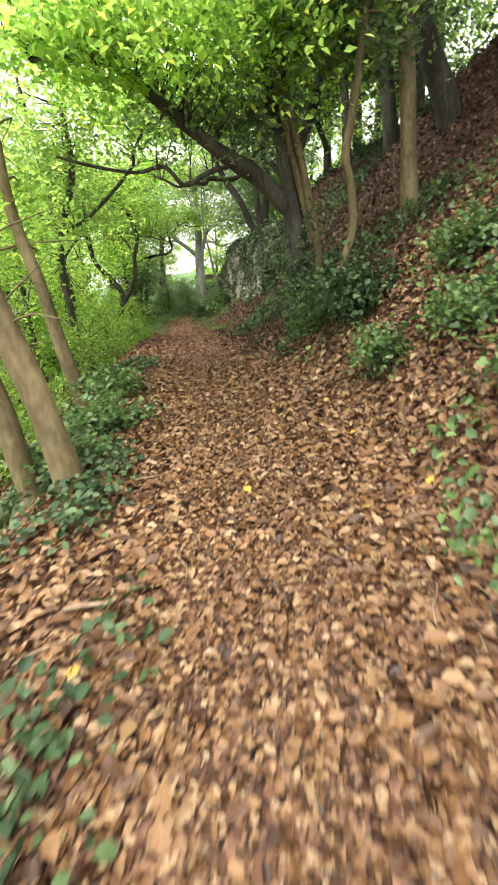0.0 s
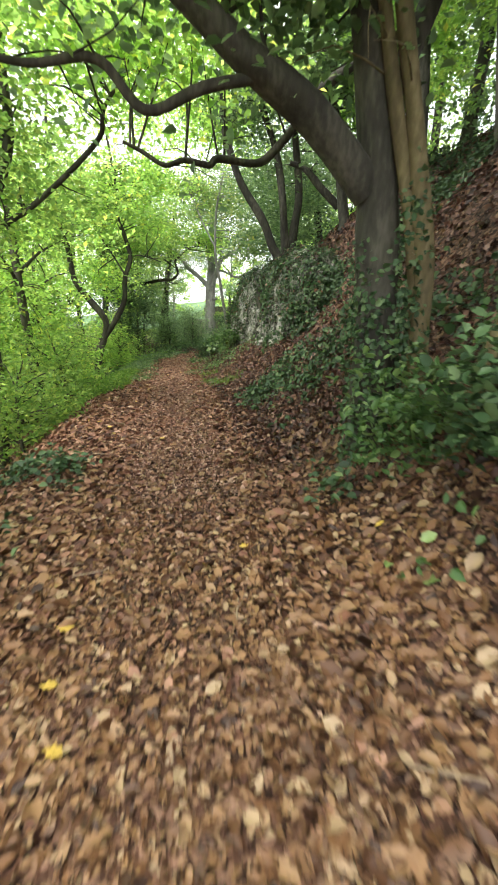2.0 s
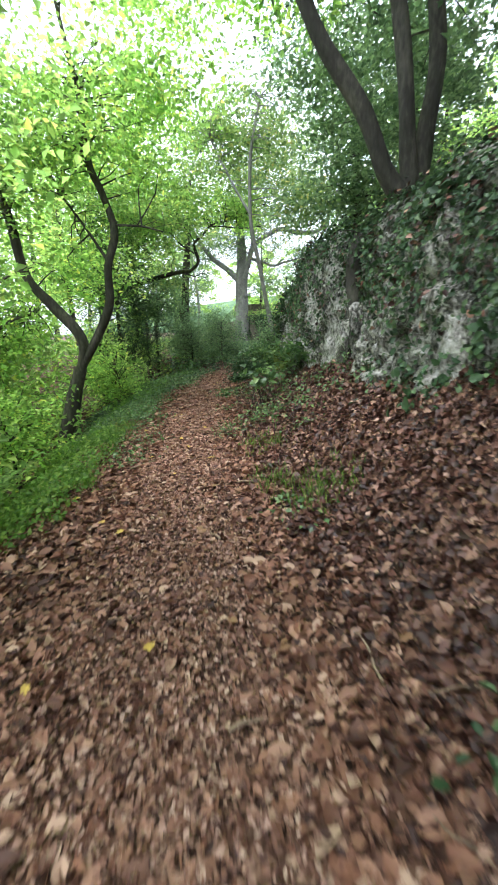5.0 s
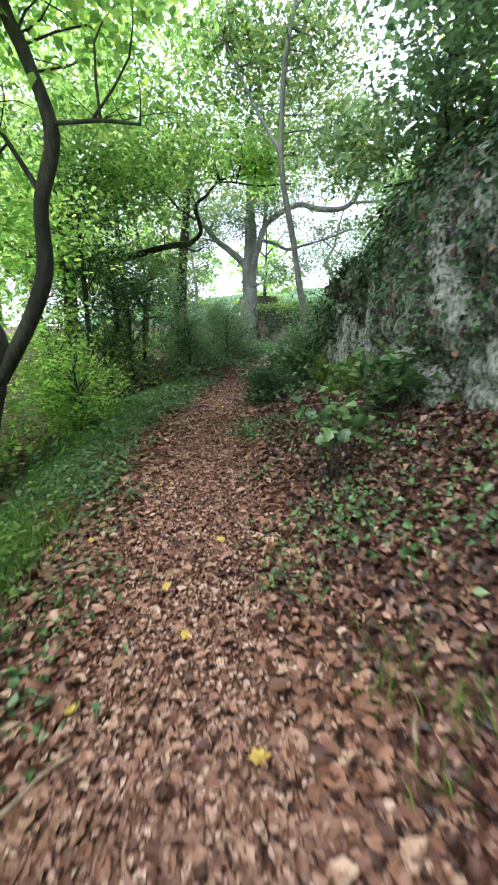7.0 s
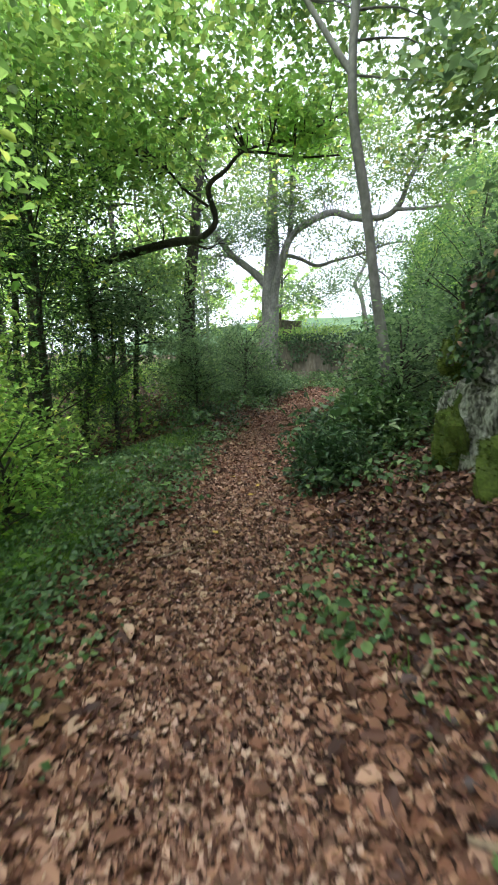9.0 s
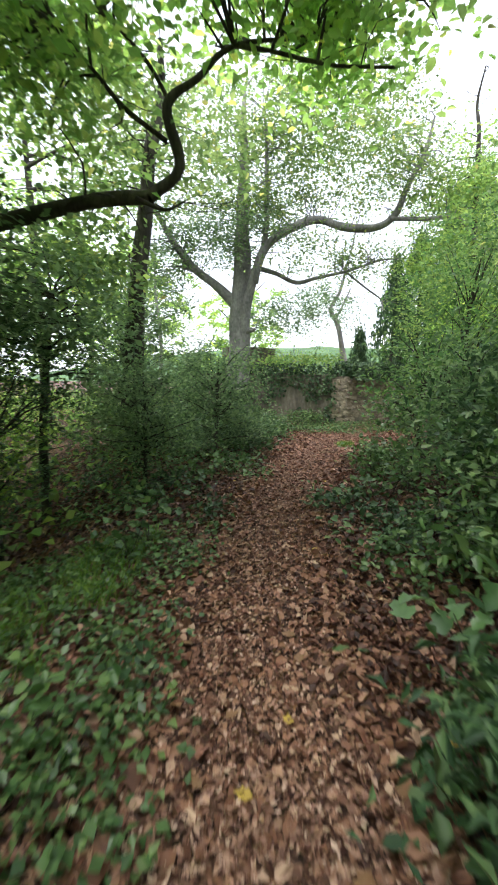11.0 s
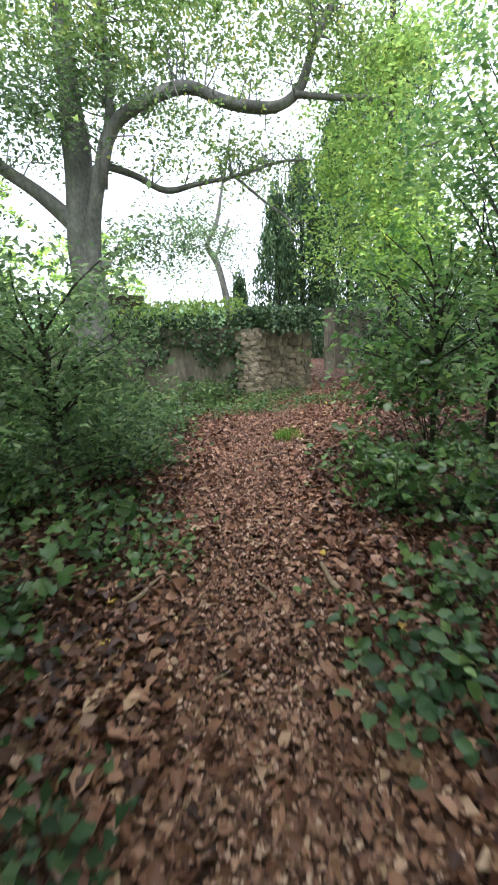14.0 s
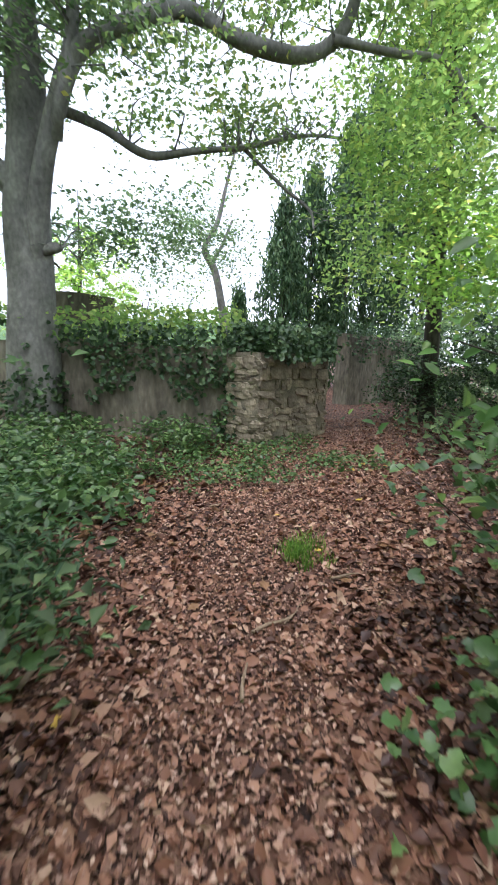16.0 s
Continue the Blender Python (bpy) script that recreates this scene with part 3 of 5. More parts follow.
# ---- the rock ----
def rock(name, label, c, half, seed=0.0, n=200, mat=ROCK, amp=0.3, square=4.0, shear=0.0):
    """A weathered outcrop: a rounded block broken up by fissures. Returns the object, its points and outward directions."""
    bm = bmesh.new()
    bmesh.ops.create_cube(bm, size=2)
    bmesh.ops.subdivide_edges(bm, edges=bm.edges[:], cuts=n, use_grid_fill=True)
    P = np.array([v.co[:] for v in bm.verts])
    quads = np.array([[v.index for v in f.verts] for f in bm.faces])
    bm.free()
    P = P / (np.abs(P) ** square).sum(1, keepdims=True) ** (1 / square) * np.array(half)
    q = P / np.array(half)
    N = np.sign(q) * np.abs(q) ** (square - 1) / np.array(half)
    N /= np.linalg.norm(N, axis=1, keepdims=True) + 1e-9
    out = np.empty(len(P))
    for k, q in enumerate(P):
        v = Vector(q) + Vector((seed, seed, seed))
        w = Vector((v.x * 1.7, v.y * 1.7, v.z * 0.8)) + 0.35 * noise.noise_vector(v * 1.3)
        far_, seeds = noise.voronoi(w)
        far2, seeds2 = noise.voronoi(Vector((v.x * 4.2, v.y * 4.2, v.z * 2.4)) + 0.3 * noise.noise_vector(v * 3))
        out[k] = noise.noise(v * 0.6) * 0.7 + noise.noise(seeds[0] * 4.3) * 0.55 - 0.55 * max(0, 1 - (far_[1] - far_[0]) * 6) + noise.noise(seeds2[0] * 5.1) * 0.26 - 0.2 * max(0, 1 - (far2[1] - far2[0]) * 6) + 0.12 * noise.noise(v * 9) + 0.07 * noise.noise(v * 21)
    P = P + N * (out * amp)[:, None]
    P[:, 2] *= 1 - 0.3 * (P[:, 1] / half[1]).clip(0, 1) ** 2 * (P[:, 2] > 0)
    P[:, 0] += shear * P[:, 1]
    P = P + np.array(c)
    ob = mesh_object(name, P, quads, mat, smooth=False)
    return tagged(ob, label, "rock"), P, N


def cling(name, label, P, N, mask, count, mat, rng, size=(0.05, 0.1), off=(0.01, 0.08), parent=None):
    """Climbing leaves over the masked points of a surface."""
    idx = np.nonzero(mask)[0]
    k = rng.choice(idx, count)
    pts = P[k] + rng.normal(0, 0.05, (count, 3)) + N[k] * rng.uniform(*off, (count, 1))
    v, f = blades(pts, N[k] + 0.5 * rng.normal(size=(count, 3)) + np.array([0, 0, 0.3]), rng.uniform(*size, count), rng, aspect=0.8, shape="six")
    ob = mesh_object(name, v, f, mat, parent, smooth=False)
    return ob if parent else tagged(ob, label, "ivy", kind="stuff")


outcrop, RP, RN = rock("rock_outcrop", "weathered grey limestone outcrop with fissures beside the path", (2.86, 4.95, 0.85), (1.35, 4.35, 1.9), 3.1, 104, amp=0.36, square=4.2, shear=-0.09)
face_y, face_z = RP[:, 1], RP[:, 2]
for k in range(16):
    by_ = 4.3 + 0.29 * k + RNG.normal(0, 0.12)
    bz_ = RNG.uniform(0.55, 1.6)
    block, _, _ = rock("block", "", (1.74 - 0.09 * (by_ - 4.95), by_, bz_), (RNG.uniform(0.14, 0.22), RNG.uniform(0.2, 0.42), RNG.uniform(0.2, 0.42)), k * 3.7, 9, amp=0.12, square=6.0)
    del block["category"]
    block.parent = outcrop
low = patchy(RP[:, 1], RP[:, 2] * 1.4, 1.5, 2, 0.15)
cling("ivy", "dark ivy hanging over the top of the rock", RP, RN, (RP[:, 0] < 3.0) & (face_z > 1.4 + 0.75 * lump(face_y, face_y, 2.2)), 15000, IVY, RNG, (0.035, 0.075))
front = (RP[:, 0] < 2.5) & (face_z > 1.25 + 0.6 * lump(face_y, face_y, 3.1, 2)) & patchy(RP[:, 1], RP[:, 2], 2.2, 1, -0.55)
cling("ivy", "dark ivy strands hanging down the rock face", RP, RN, front, 6500, IVY, RNG, (0.035, 0.07), (0.01, 0.12))
cling("dead_leaves", "dead brown leaves caught in the ivy on the rock", RP, RN, front, 2200, WET_SHADED, RNG, (0.035, 0.08), (0.01, 0.1))
cling("ivy", "dark ivy patches on the rock face", RP, RN, (RP[:, 0] < 2.6) & low & (face_z > 0.4), 2200, IVY, RNG, (0.035, 0.07))
cling("ivy", "thick dark ivy covering the nearer end of the rock", RP, RN, (RP[:, 0] < 3.0) & (face_y < 2.6) & (face_z > 0.3) & patchy(RP[:, 1], RP[:, 2], 1.1, 5, 0.0), 2800, IVY, RNG)


def cushion(x, y, z, r, seed):
    bm = bmesh.new()
    bmesh.ops.create_icosphere(bm, subdivisions=4, radius=1.0)
    for v in bm.verts:
        d = 1 + 0.55 * noise.noise(v.co * 1.7 + Vector((seed, 0, 0))) + 0.12 * noise.noise(v.co * 7 + Vector((0, seed, 0))) + 0.05 * noise.noise(v.co * 22)
        v.co = Vector((v.co.x * r[0] * d, v.co.y * r[1] * d, v.co.z * r[2] * d))
    me = bpy.data.meshes.new("moss_cushion")
    bm.to_mesh(me)
    bm.free()
    me.materials.append(MOSS)
    ob = new("moss_cushion", me)
    ob.location = (x, y, z)
    tagged(ob, "velvety green moss cushion on the rock's foot", "moss", "moss on the rock")
    P = np.array([v.co[:] for v in me.vertices])
    N = np.array([v.normal[:] for v in me.vertices])
    k = RNG.integers(0, len(P), 1600)
    pts = P[k] + RNG.normal(0, 0.008, (len(k), 3))
    v, f = blades(pts, np.cross(N[k], RNG.normal(size=(len(k), 3))), RNG.uniform(0.012, 0.035, len(k)), RNG, aspect=0.4, along_dir=N[k] * 1.2)
    mesh_object("moss_fuzz", v, f, MOSS_TIP, ob, smooth=False)


for k, (mx_, my_, mz_, mr_) in enumerate([(1.08, 8.7, 0.75, 0.3), (1.08, 8.0, 0.6, 0.34), (1.16, 7.4, 0.75, 0.3), (1.1, 7.7, 0.4, 0.3), (1.2, 6.8, 0.5, 0.24), (1.14, 9.0, 1.35, 0.2), (1.42, 6.1, 0.6, 0.24), (1.52, 5.0, 0.66, 0.22), (0.75, 7.0, 0.2, 0.15), (0.65, 7.8, 0.14, 0.12)]):
    cushion(mx_ + 0.17, my_, mz_, (mr_ * 0.5, mr_ * 0.62, mr_ * 0.9), k * 2.3)


# ---- trees ----
def clumps(rng, c, r, n, per=58, spread=0.3, flat=0.45):
    """Leaf places gathered in flat sprays inside an ellipsoid, with gaps between."""
    m = max(1, n // per)
    d = rng.normal(size=(m, 3))
    d /= np.linalg.norm(d, axis=1, keepdims=True)
    q = np.array(c) + d * (rng.random((m, 1)) ** 0.4) * rng.uniform(0.8, 1.2, (m, 1)) * np.array(r)
    slope = rng.normal(0, 0.45, (m, 2))
    o = rng.normal(0, 1, (m, per, 3)) * np.array([spread, spread, spread * flat * 0.6])
    o[:, :, 2] += o[:, :, 0] * slope[:, None, 0] + o[:, :, 1] * slope[:, None, 1] - 0.15 * (o[:, :, 0] ** 2 + o[:, :, 1] ** 2)
    return (q[:, None, :] + o).reshape(-1, 3), q


def crown_mesh(points, mat, rng, leaf, parent, name="crown", up=0.9, label="", aspect=0.62, shape="kite"):
    nr = rng.normal(size=points.shape) * 0.5 + np.array([0, 0, up])
    v, f = blades(points, nr, leaf * rng.uniform(0.6, 1.25, len(points)), rng, shape=shape, aspect=aspect)
    ob = mesh_object(name, v, f, mat, parent, label, smooth=False)
    ob.matrix_parent_inverse = Matrix.Translation(-parent.location)
    return ob


def reach(limb, more=1.6):
    """A thick limb goes on past its last known point, thinning out."""
    pts, rad = limb
    a, b = np.array(pts[-2]), np.array(pts[-1])
    if rad[-1] < 0.04 or b[2] < 2.9 or (b - a)[2] < 0.5 * np.linalg.norm(b - a):
        return limb
    d = (b - a) / np.linalg.norm(b - a) * more
    return [*pts, tuple(b + d * 0.5 + RNG.normal(0, 0.06, 3)), tuple(b + d + RNG.normal(0, 0.1, 3))], [*rad, rad[-1] * 0.75, rad[-1] * 0.35]


def rooted(limb, start, r, slim=1.0):
    """A limb that grows out from inside its trunk."""
    return [start, *limb[0]], [r, *[q * slim for q in limb[1]]]


def grow(label, limbs, bark, rng, crowns=(), name="tree", category="tree", to_ground=True):
    """A tree from its limbs (points, radii), the first one the trunk, and its crowns (centre, radii, leaves, size, material)."""
    limbs = [reach(q) for q in limbs]
    pts0, rad0 = limbs[0]
    if to_ground:
        b = pts0[0]
        g = float(land(b[0], b[1])) - 0.12
        if b[2] > g + 0.05:
            pts0, rad0 = [(b[0], b[1], g), *pts0], [rad0[0] * 1.25, *rad0]
    top = empty(name, pts0[0], label, category)
    inv = Matrix.Translation(-Vector(pts0[0]))
    lines, meshes = [], []
    for k, (pts, rad) in enumerate([(pts0, rad0), *limbs[1:]]):
        v, f, ln = tube(pts, rad, 14 if max(rad) > 0.1 else 8, rng)
        chunks = [(v, f)]
        if rad[-1] < 0.13:
            tw, tips = twigs(ln[len(ln) // 3:], max(0.008, min(0.02, rad[-1])), rng, 6, 0.7)
            chunks += tw
        meshes.append(chunks)
        lines.append(ln[len(ln) // 2:] if k == 0 else ln)
    for c, r, n, leaf, mat in crowns:
        pts, mids = clumps(rng, c, r, n)
        for q in mids[:: max(1, len(mids) // 60)]:
            near = [float(np.min(np.linalg.norm(ln - q, axis=1))) for ln in lines]
            k = int(np.argmin(near))
            if near[k] < 1.1:
                e = lines[k][int(np.argmin(np.linalg.norm(lines[k] - q, axis=1)))]
                mid = (q + e) / 2 + rng.normal(0, 0.1, 3) + np.array([0, 0, 0.08])
                v, f, _ = tube([e, mid, q], [0.016, 0.01, 0.003], 5)
                meshes[k].append((v, f))
        crown_mesh(pts, mat, rng, leaf * 1.1, top, shape="six" if leaf < 0.115 and n < 2200 else "kite")
    for k, chunks in enumerate(meshes):
        v, f = join(chunks)
        ob = mesh_object("trunk" if k == 0 else "limb", v, f, bark, top)
        ob.matrix_parent_inverse = inv
    return top


def wild_tree(x, y, h, r, mat, n, bark, rng, leaf=0.13, low=0.25, label="slender woodland tree with a light green crown", wide=0.09):
    z = float(land(x, y)) - 0.15
    lean = rng.normal(0, 0.05, 2) * h
    trunk = ([(x, y, z), (x + lean[0] * 0.3 + rng.normal(0, 0.12), y + lean[1] * 0.3, z + h * 0.35), (x + lean[0] * 0.7, y + lean[1] * 0.7 + rng.normal(0, 0.12), z + h * 0.7), (x + lean[0], y + lean[1], z + h)], [wide * 1.3, wide, wide * 0.7, wide * 0.3])
    limbs = [trunk]
    for _ in range(4):
        s = rng.uniform(0.35, 0.85)
        a = rng.uniform(0, 2 * np.pi)
        b = np.array([x + lean[0] * s, y + lean[1] * s, z + h * s])
        d = np.array([np.cos(a), np.sin(a), rng.uniform(0.2, 0.8)]) * r * rng.uniform(0.6, 1.0)
        limbs.append(([tuple(b), tuple(b + d * 0.5 + np.array([0, 0, 0.1])), tuple(b + d)], [wide * 0.5, wide * 0.32, wide * 0.1]))
    cz = z + h * (1 + low) / 2
    return grow(label, limbs, bark, rng, [((x + lean[0] * 0.6, y + lean[1] * 0.6, cz), (r, r, h * (1 - low) / 2), n, leaf, mat)], to_ground=False)


grow("olive-barked young tree leaning out over the valley", [([(-0.96, -7.80, -0.55), (-1.08, -7.80, 0.1), (-1.2, -7.80, 0.65), (-1.33, -7.80, 1.23), (-1.5, -7.80, 1.9)], [0.125, 0.102, 0.09, 0.082, 0.07])], BARK_GREEN, RNG, [((-2.6, -5.6, 3.3), (1.0, 1.2, 0.7), 2500, 0.09, CANOPY)])
grow("olive-barked sapling leaning out over the valley", [([(-1.33, -7.60, -0.76), (-1.41, -7.60, -0.26), (-1.46, -7.60, 0.19), (-1.53, -7.60, 0.72), (-1.52, -7.60, 1.34)], [0.103, 0.093, 0.084, 0.074, 0.065])], BARK_GREEN, RNG)
grow("leaning grey-green young tree on the valley side", [([(-1.47, -5.20, -0.51), (-1.64, -5.20, 0.37), (-1.76, -5.20, 1.16), (-1.92, -5.20, 1.88), (-1.94, -5.20, 2.72)], [0.095, 0.083, 0.071, 0.061, 0.051])], BARK_GREEN, RNG, [((-2.8, -4.2, 2.2), (1.0, 1.2, 1.0), 3000, 0.09, CANOPY)])
grow("thin dark wavy tree at the path's edge", [([(-2.89, -0.20, -2.00), (-2.74, -0.20, 0.03), (-2.80, -0.20, 1.63), (-2.64, -0.20, 2.49), (-2.27, -0.20, 3.51), (-2.26, -0.20, 4.64), (-2.09, -0.20, 5.87)], [0.096, 0.086, 0.077, 0.071, 0.064, 0.057, 0.051]), ([(-2.65, -0.20, 2.38), (-1.98, -0.35, 2.69), (-1.04, -0.50, 3.47), (-0.89, -0.65, 3.81), (-0.33, -0.80, 4.50)], [0.045, 0.039, 0.032, 0.026, 0.020])], BARK_DARK, RNG,
     [((-2.9, 0.3, 3.6), (1.5, 1.6, 1.9), 7000, 0.1, CANOPY_LIME), ((-1.2, -0.6, 4.6), (1.4, 1.3, 0.7), 3500, 0.1, CANOPY)])
grow("large dark ivy-clad tree with limbs over the path", [([(1.71, -3.90, 0.34), (1.66, -3.90, 0.98), (1.63, -3.90, 1.59), (1.59, -3.90, 2.09), (1.45, -3.90, 2.91), (1.29, -3.90, 3.71), (1.15, -3.90, 4.34), (1.02, -3.90, 5.10)], [0.175, 0.155, 0.148, 0.145, 0.11, 0.095, 0.08, 0.065]), ([(1.52, -3.90, 2.09), (1.05, -4.01, 2.49), (0.60, -4.13, 2.71), (0.18, -4.24, 2.99), (-0.30, -4.36, 3.33), (-0.68, -4.47, 3.59), (-1.14, -4.59, 3.58), (-1.58, -4.70, 3.53)], [0.13, 0.118, 0.1, 0.084, 0.068, 0.053, 0.04, 0.03]), ([(0.79, -4.10, 2.62), (0.38, -4.15, 2.51), (0.04, -4.20, 2.35), (-0.21, -4.25, 2.56), (-0.58, -4.30, 2.49), (-1.07, -4.35, 2.55), (-1.53, -4.40, 2.66)], [0.037, 0.034, 0.031, 0.027, 0.023, 0.020, 0.017]), ([(1.54, -3.90, 2.45), (1.83, -3.70, 3.11), (2.06, -3.50, 3.66), (2.28, -3.30, 4.39), (2.36, -3.10, 5.06)], [0.086, 0.077, 0.068, 0.058, 0.048])], BARK_DARK, RNG,
     [((0.3, -4.5, 3.9), (1.9, 1.3, 0.6), 4800, 0.1, CANOPY), ((-0.9, -4.9, 3.7), (1.0, 1.0, 0.5), 3000, 0.1, CANOPY), ((1.6, -4.0, 4.6), (1.5, 1.3, 0.8), 4500, 0.1, CANOPY_DARK), ((-0.2, -7.2, 3.7), (1.2, 0.8, 0.35), 1800, 0.1, CANOPY), ((0.5, -4.0, 3.2), (1.1, 0.5, 0.4), 1900, 0.085, CANOPY_DARK)])
grow("pale olive twin-stemmed tree by the bank", [rooted(([(1.92, -4.10, 0.59), (1.91, -4.10, 1.15), (1.88, -4.10, 1.67), (1.73, -4.10, 2.41), (1.60, -4.10, 2.92), (1.52, -4.10, 3.27)], [0.104, 0.094, 0.085, 0.076, 0.069, 0.064]), (1.94, -4.10, 0.3), 0.11, 0.75), rooted(([(1.90, -4.05, 1.32), (1.79, -4.05, 1.83), (1.65, -4.05, 2.36), (1.52, -4.05, 2.88), (1.42, -4.05, 3.29)], [0.074, 0.069, 0.065, 0.061, 0.058]), (1.91, -4.08, 0.9), 0.06, 0.75)], BARK_GREEN, RNG, [((1.5, -4.9, 4.4), (1.2, 1.0, 0.7), 2500, 0.1, CANOPY)])
grow("thin pale curved tree on the leafy bank", [([(1.96, -4.90, 0.99), (2.06, -4.90, 1.33), (2.16, -4.90, 1.66), (2.12, -4.90, 2.17), (2.04, -4.90, 2.47), (2.10, -4.90, 2.82), (2.16, -4.90, 3.19)], [0.060, 0.057, 0.055, 0.051, 0.052, 0.053, 0.054])], BARK_GREEN, RNG, [((2.3, -4.6, 4.3), (1.0, 1.0, 0.7), 2000, 0.1, CANOPY_DARK)])
grow("ivy-footed grey tree on the steep bank", [rooted(([(3.21, -4.30, 1.83), (3.14, -4.30, 2.54), (3.07, -4.30, 3.42), (2.97, -4.30, 4.38), (2.90, -4.30, 5.11)], [0.166, 0.151, 0.136, 0.121, 0.108]), (3.26, -4.3, 1.6), 0.16, 0.75)], BARK_GREEN, RNG, [((3.0, -4.2, 5.8), (1.5, 1.5, 0.9), 3500, 0.11, CANOPY_DARK)])
grow("tall dark bank tree with a long limb over the path", [([(4.34, -1.00, 3.44), (4.14, -1.00, 4.82), (3.97, -1.00, 6.31), (3.79, -1.00, 7.44)], [0.163, 0.148, 0.134, 0.122]), ([(2.18, -1.00, 4.32), (1.76, -1.07, 3.97), (1.48, -1.14, 3.58), (1.19, -1.21, 3.23), (0.97, -1.28, 3.08), (0.53, -1.35, 3.08), (0.42, -1.42, 2.98), (0.15, -1.49, 3.00), (-0.08, -1.56, 2.91), (-0.32, -1.63, 3.01), (-0.51, -1.70, 3.07)], [0.068, 0.061, 0.055, 0.050, 0.047, 0.043, 0.038, 0.033, 0.028, 0.022, 0.017])], BARK_DARK, RNG, [((0.0, -1.4, 4.2), (1.8, 1.0, 0.45), 3000, 0.1, CANOPY), ((3.8, -0.6, 7.6), (2.2, 2.2, 1.3), 6000, 0.12, CANOPY_DARK)])
grow("thick dark crooked tree up the bank", [([(4.49, -3.00, 3.15), (4.29, -3.00, 3.80), (3.98, -3.00, 4.40), (3.74, -3.00, 5.17), (3.58, -3.00, 5.76)], [0.213, 0.190, 0.168, 0.147, 0.127])], BARK_DARK, RNG, [((3.8, -2.6, 6.2), (1.8, 1.8, 1.0), 4500, 0.12, CANOPY_DARK)])
grow("thin tree at the top of the bank", [([(4.04, 1.00, 3.95), (3.92, 1.00, 5.62), (3.74, 1.00, 7.43)], [0.105, 0.088, 0.071])], BARK_DARK, RNG, [((3.9, 1.2, 6.8), (1.8, 1.8, 1.4), 4500, 0.12, CANOPY)])
grow("dark many-stemmed tree rooted in the rock face", [([(1.67, 4.40, 0.91), (1.78, 4.40, 1.34), (1.77, 4.40, 1.82), (1.76, 4.40, 2.18), (1.84, 4.40, 2.48)], [0.116, 0.111, 0.106, 0.103, 0.099]), rooted(([(2.16, 4.00, 2.70), (1.95, 4.00, 3.08), (1.69, 4.00, 3.67), (1.20, 4.00, 4.37), (0.92, 4.00, 5.00), (0.75, 4.00, 5.64), (0.72, 4.00, 6.47)], [0.112, 0.104, 0.095, 0.087, 0.078, 0.071, 0.063]), (1.86, 4.35, 2.35), 0.1), rooted(([(2.25, 4.10, 2.81), (2.24, 4.10, 3.38), (2.15, 4.10, 4.27), (1.98, 4.10, 5.12), (1.64, 4.10, 5.93), (1.37, 4.10, 6.69)], [0.103, 0.095, 0.086, 0.078, 0.071, 0.063]), (1.86, 4.35, 2.35), 0.1), rooted(([(2.36, 4.20, 2.83), (2.49, 4.20, 3.59), (2.57, 4.20, 4.31), (2.43, 4.20, 5.42), (2.26, 4.20, 6.38)], [0.114, 0.102, 0.090, 0.077, 0.065]), (1.86, 4.35, 2.35), 0.1)], BARK_DARK, RNG,
     [((1.3, 4.2, 6.4), (1.8, 1.6, 1.0), 6000, 0.1, CANOPY_DARK), ((2.5, 5.6, 4.7), (1.3, 1.5, 0.8), 3000, 0.09, CANOPY_DARK), ((2.9, 7.2, 5.0), (1.6, 1.8, 1.3), 3600, 0.09, CANOPY_DARK), ((2.2, 8.3, 6.2), (1.3, 1.3, 0.8), 3000, 0.09, CANOPY_DARK), ((0.9, 5.6, 6.2), (1.2, 1.2, 0.6), 2500, 0.1, CANOPY)])
grow("slim dark tree above the rock", [([(3.26, 2.60, 3.37), (3.13, 2.60, 4.03), (2.99, 2.60, 4.85), (2.83, 2.60, 5.75), (2.74, 2.60, 6.35)], [0.107, 0.099, 0.090, 0.081, 0.073]), ([(3.23, 3.00, 3.77), (2.82, 3.00, 4.11), (2.46, 3.00, 4.44), (2.12, 3.00, 4.55)], [0.095, 0.080, 0.064, 0.050])], BARK_DARK, RNG, [((2.9, 2.8, 6.2), (1.6, 1.6, 1.0), 4500, 0.11, CANOPY_DARK)])
grow("slim tree on the slope above the rock", [([(4.28, 3.20, 4.11), (4.15, 3.20, 4.79), (3.99, 3.20, 5.23), (3.76, 3.20, 5.80), (3.74, 3.20, 6.54)], [0.088, 0.080, 0.072, 0.064, 0.057])], BARK_DARK, RNG, [((3.9, 3.5, 6.6), (1.7, 1.7, 1.1), 4500, 0.11, CANOPY)])
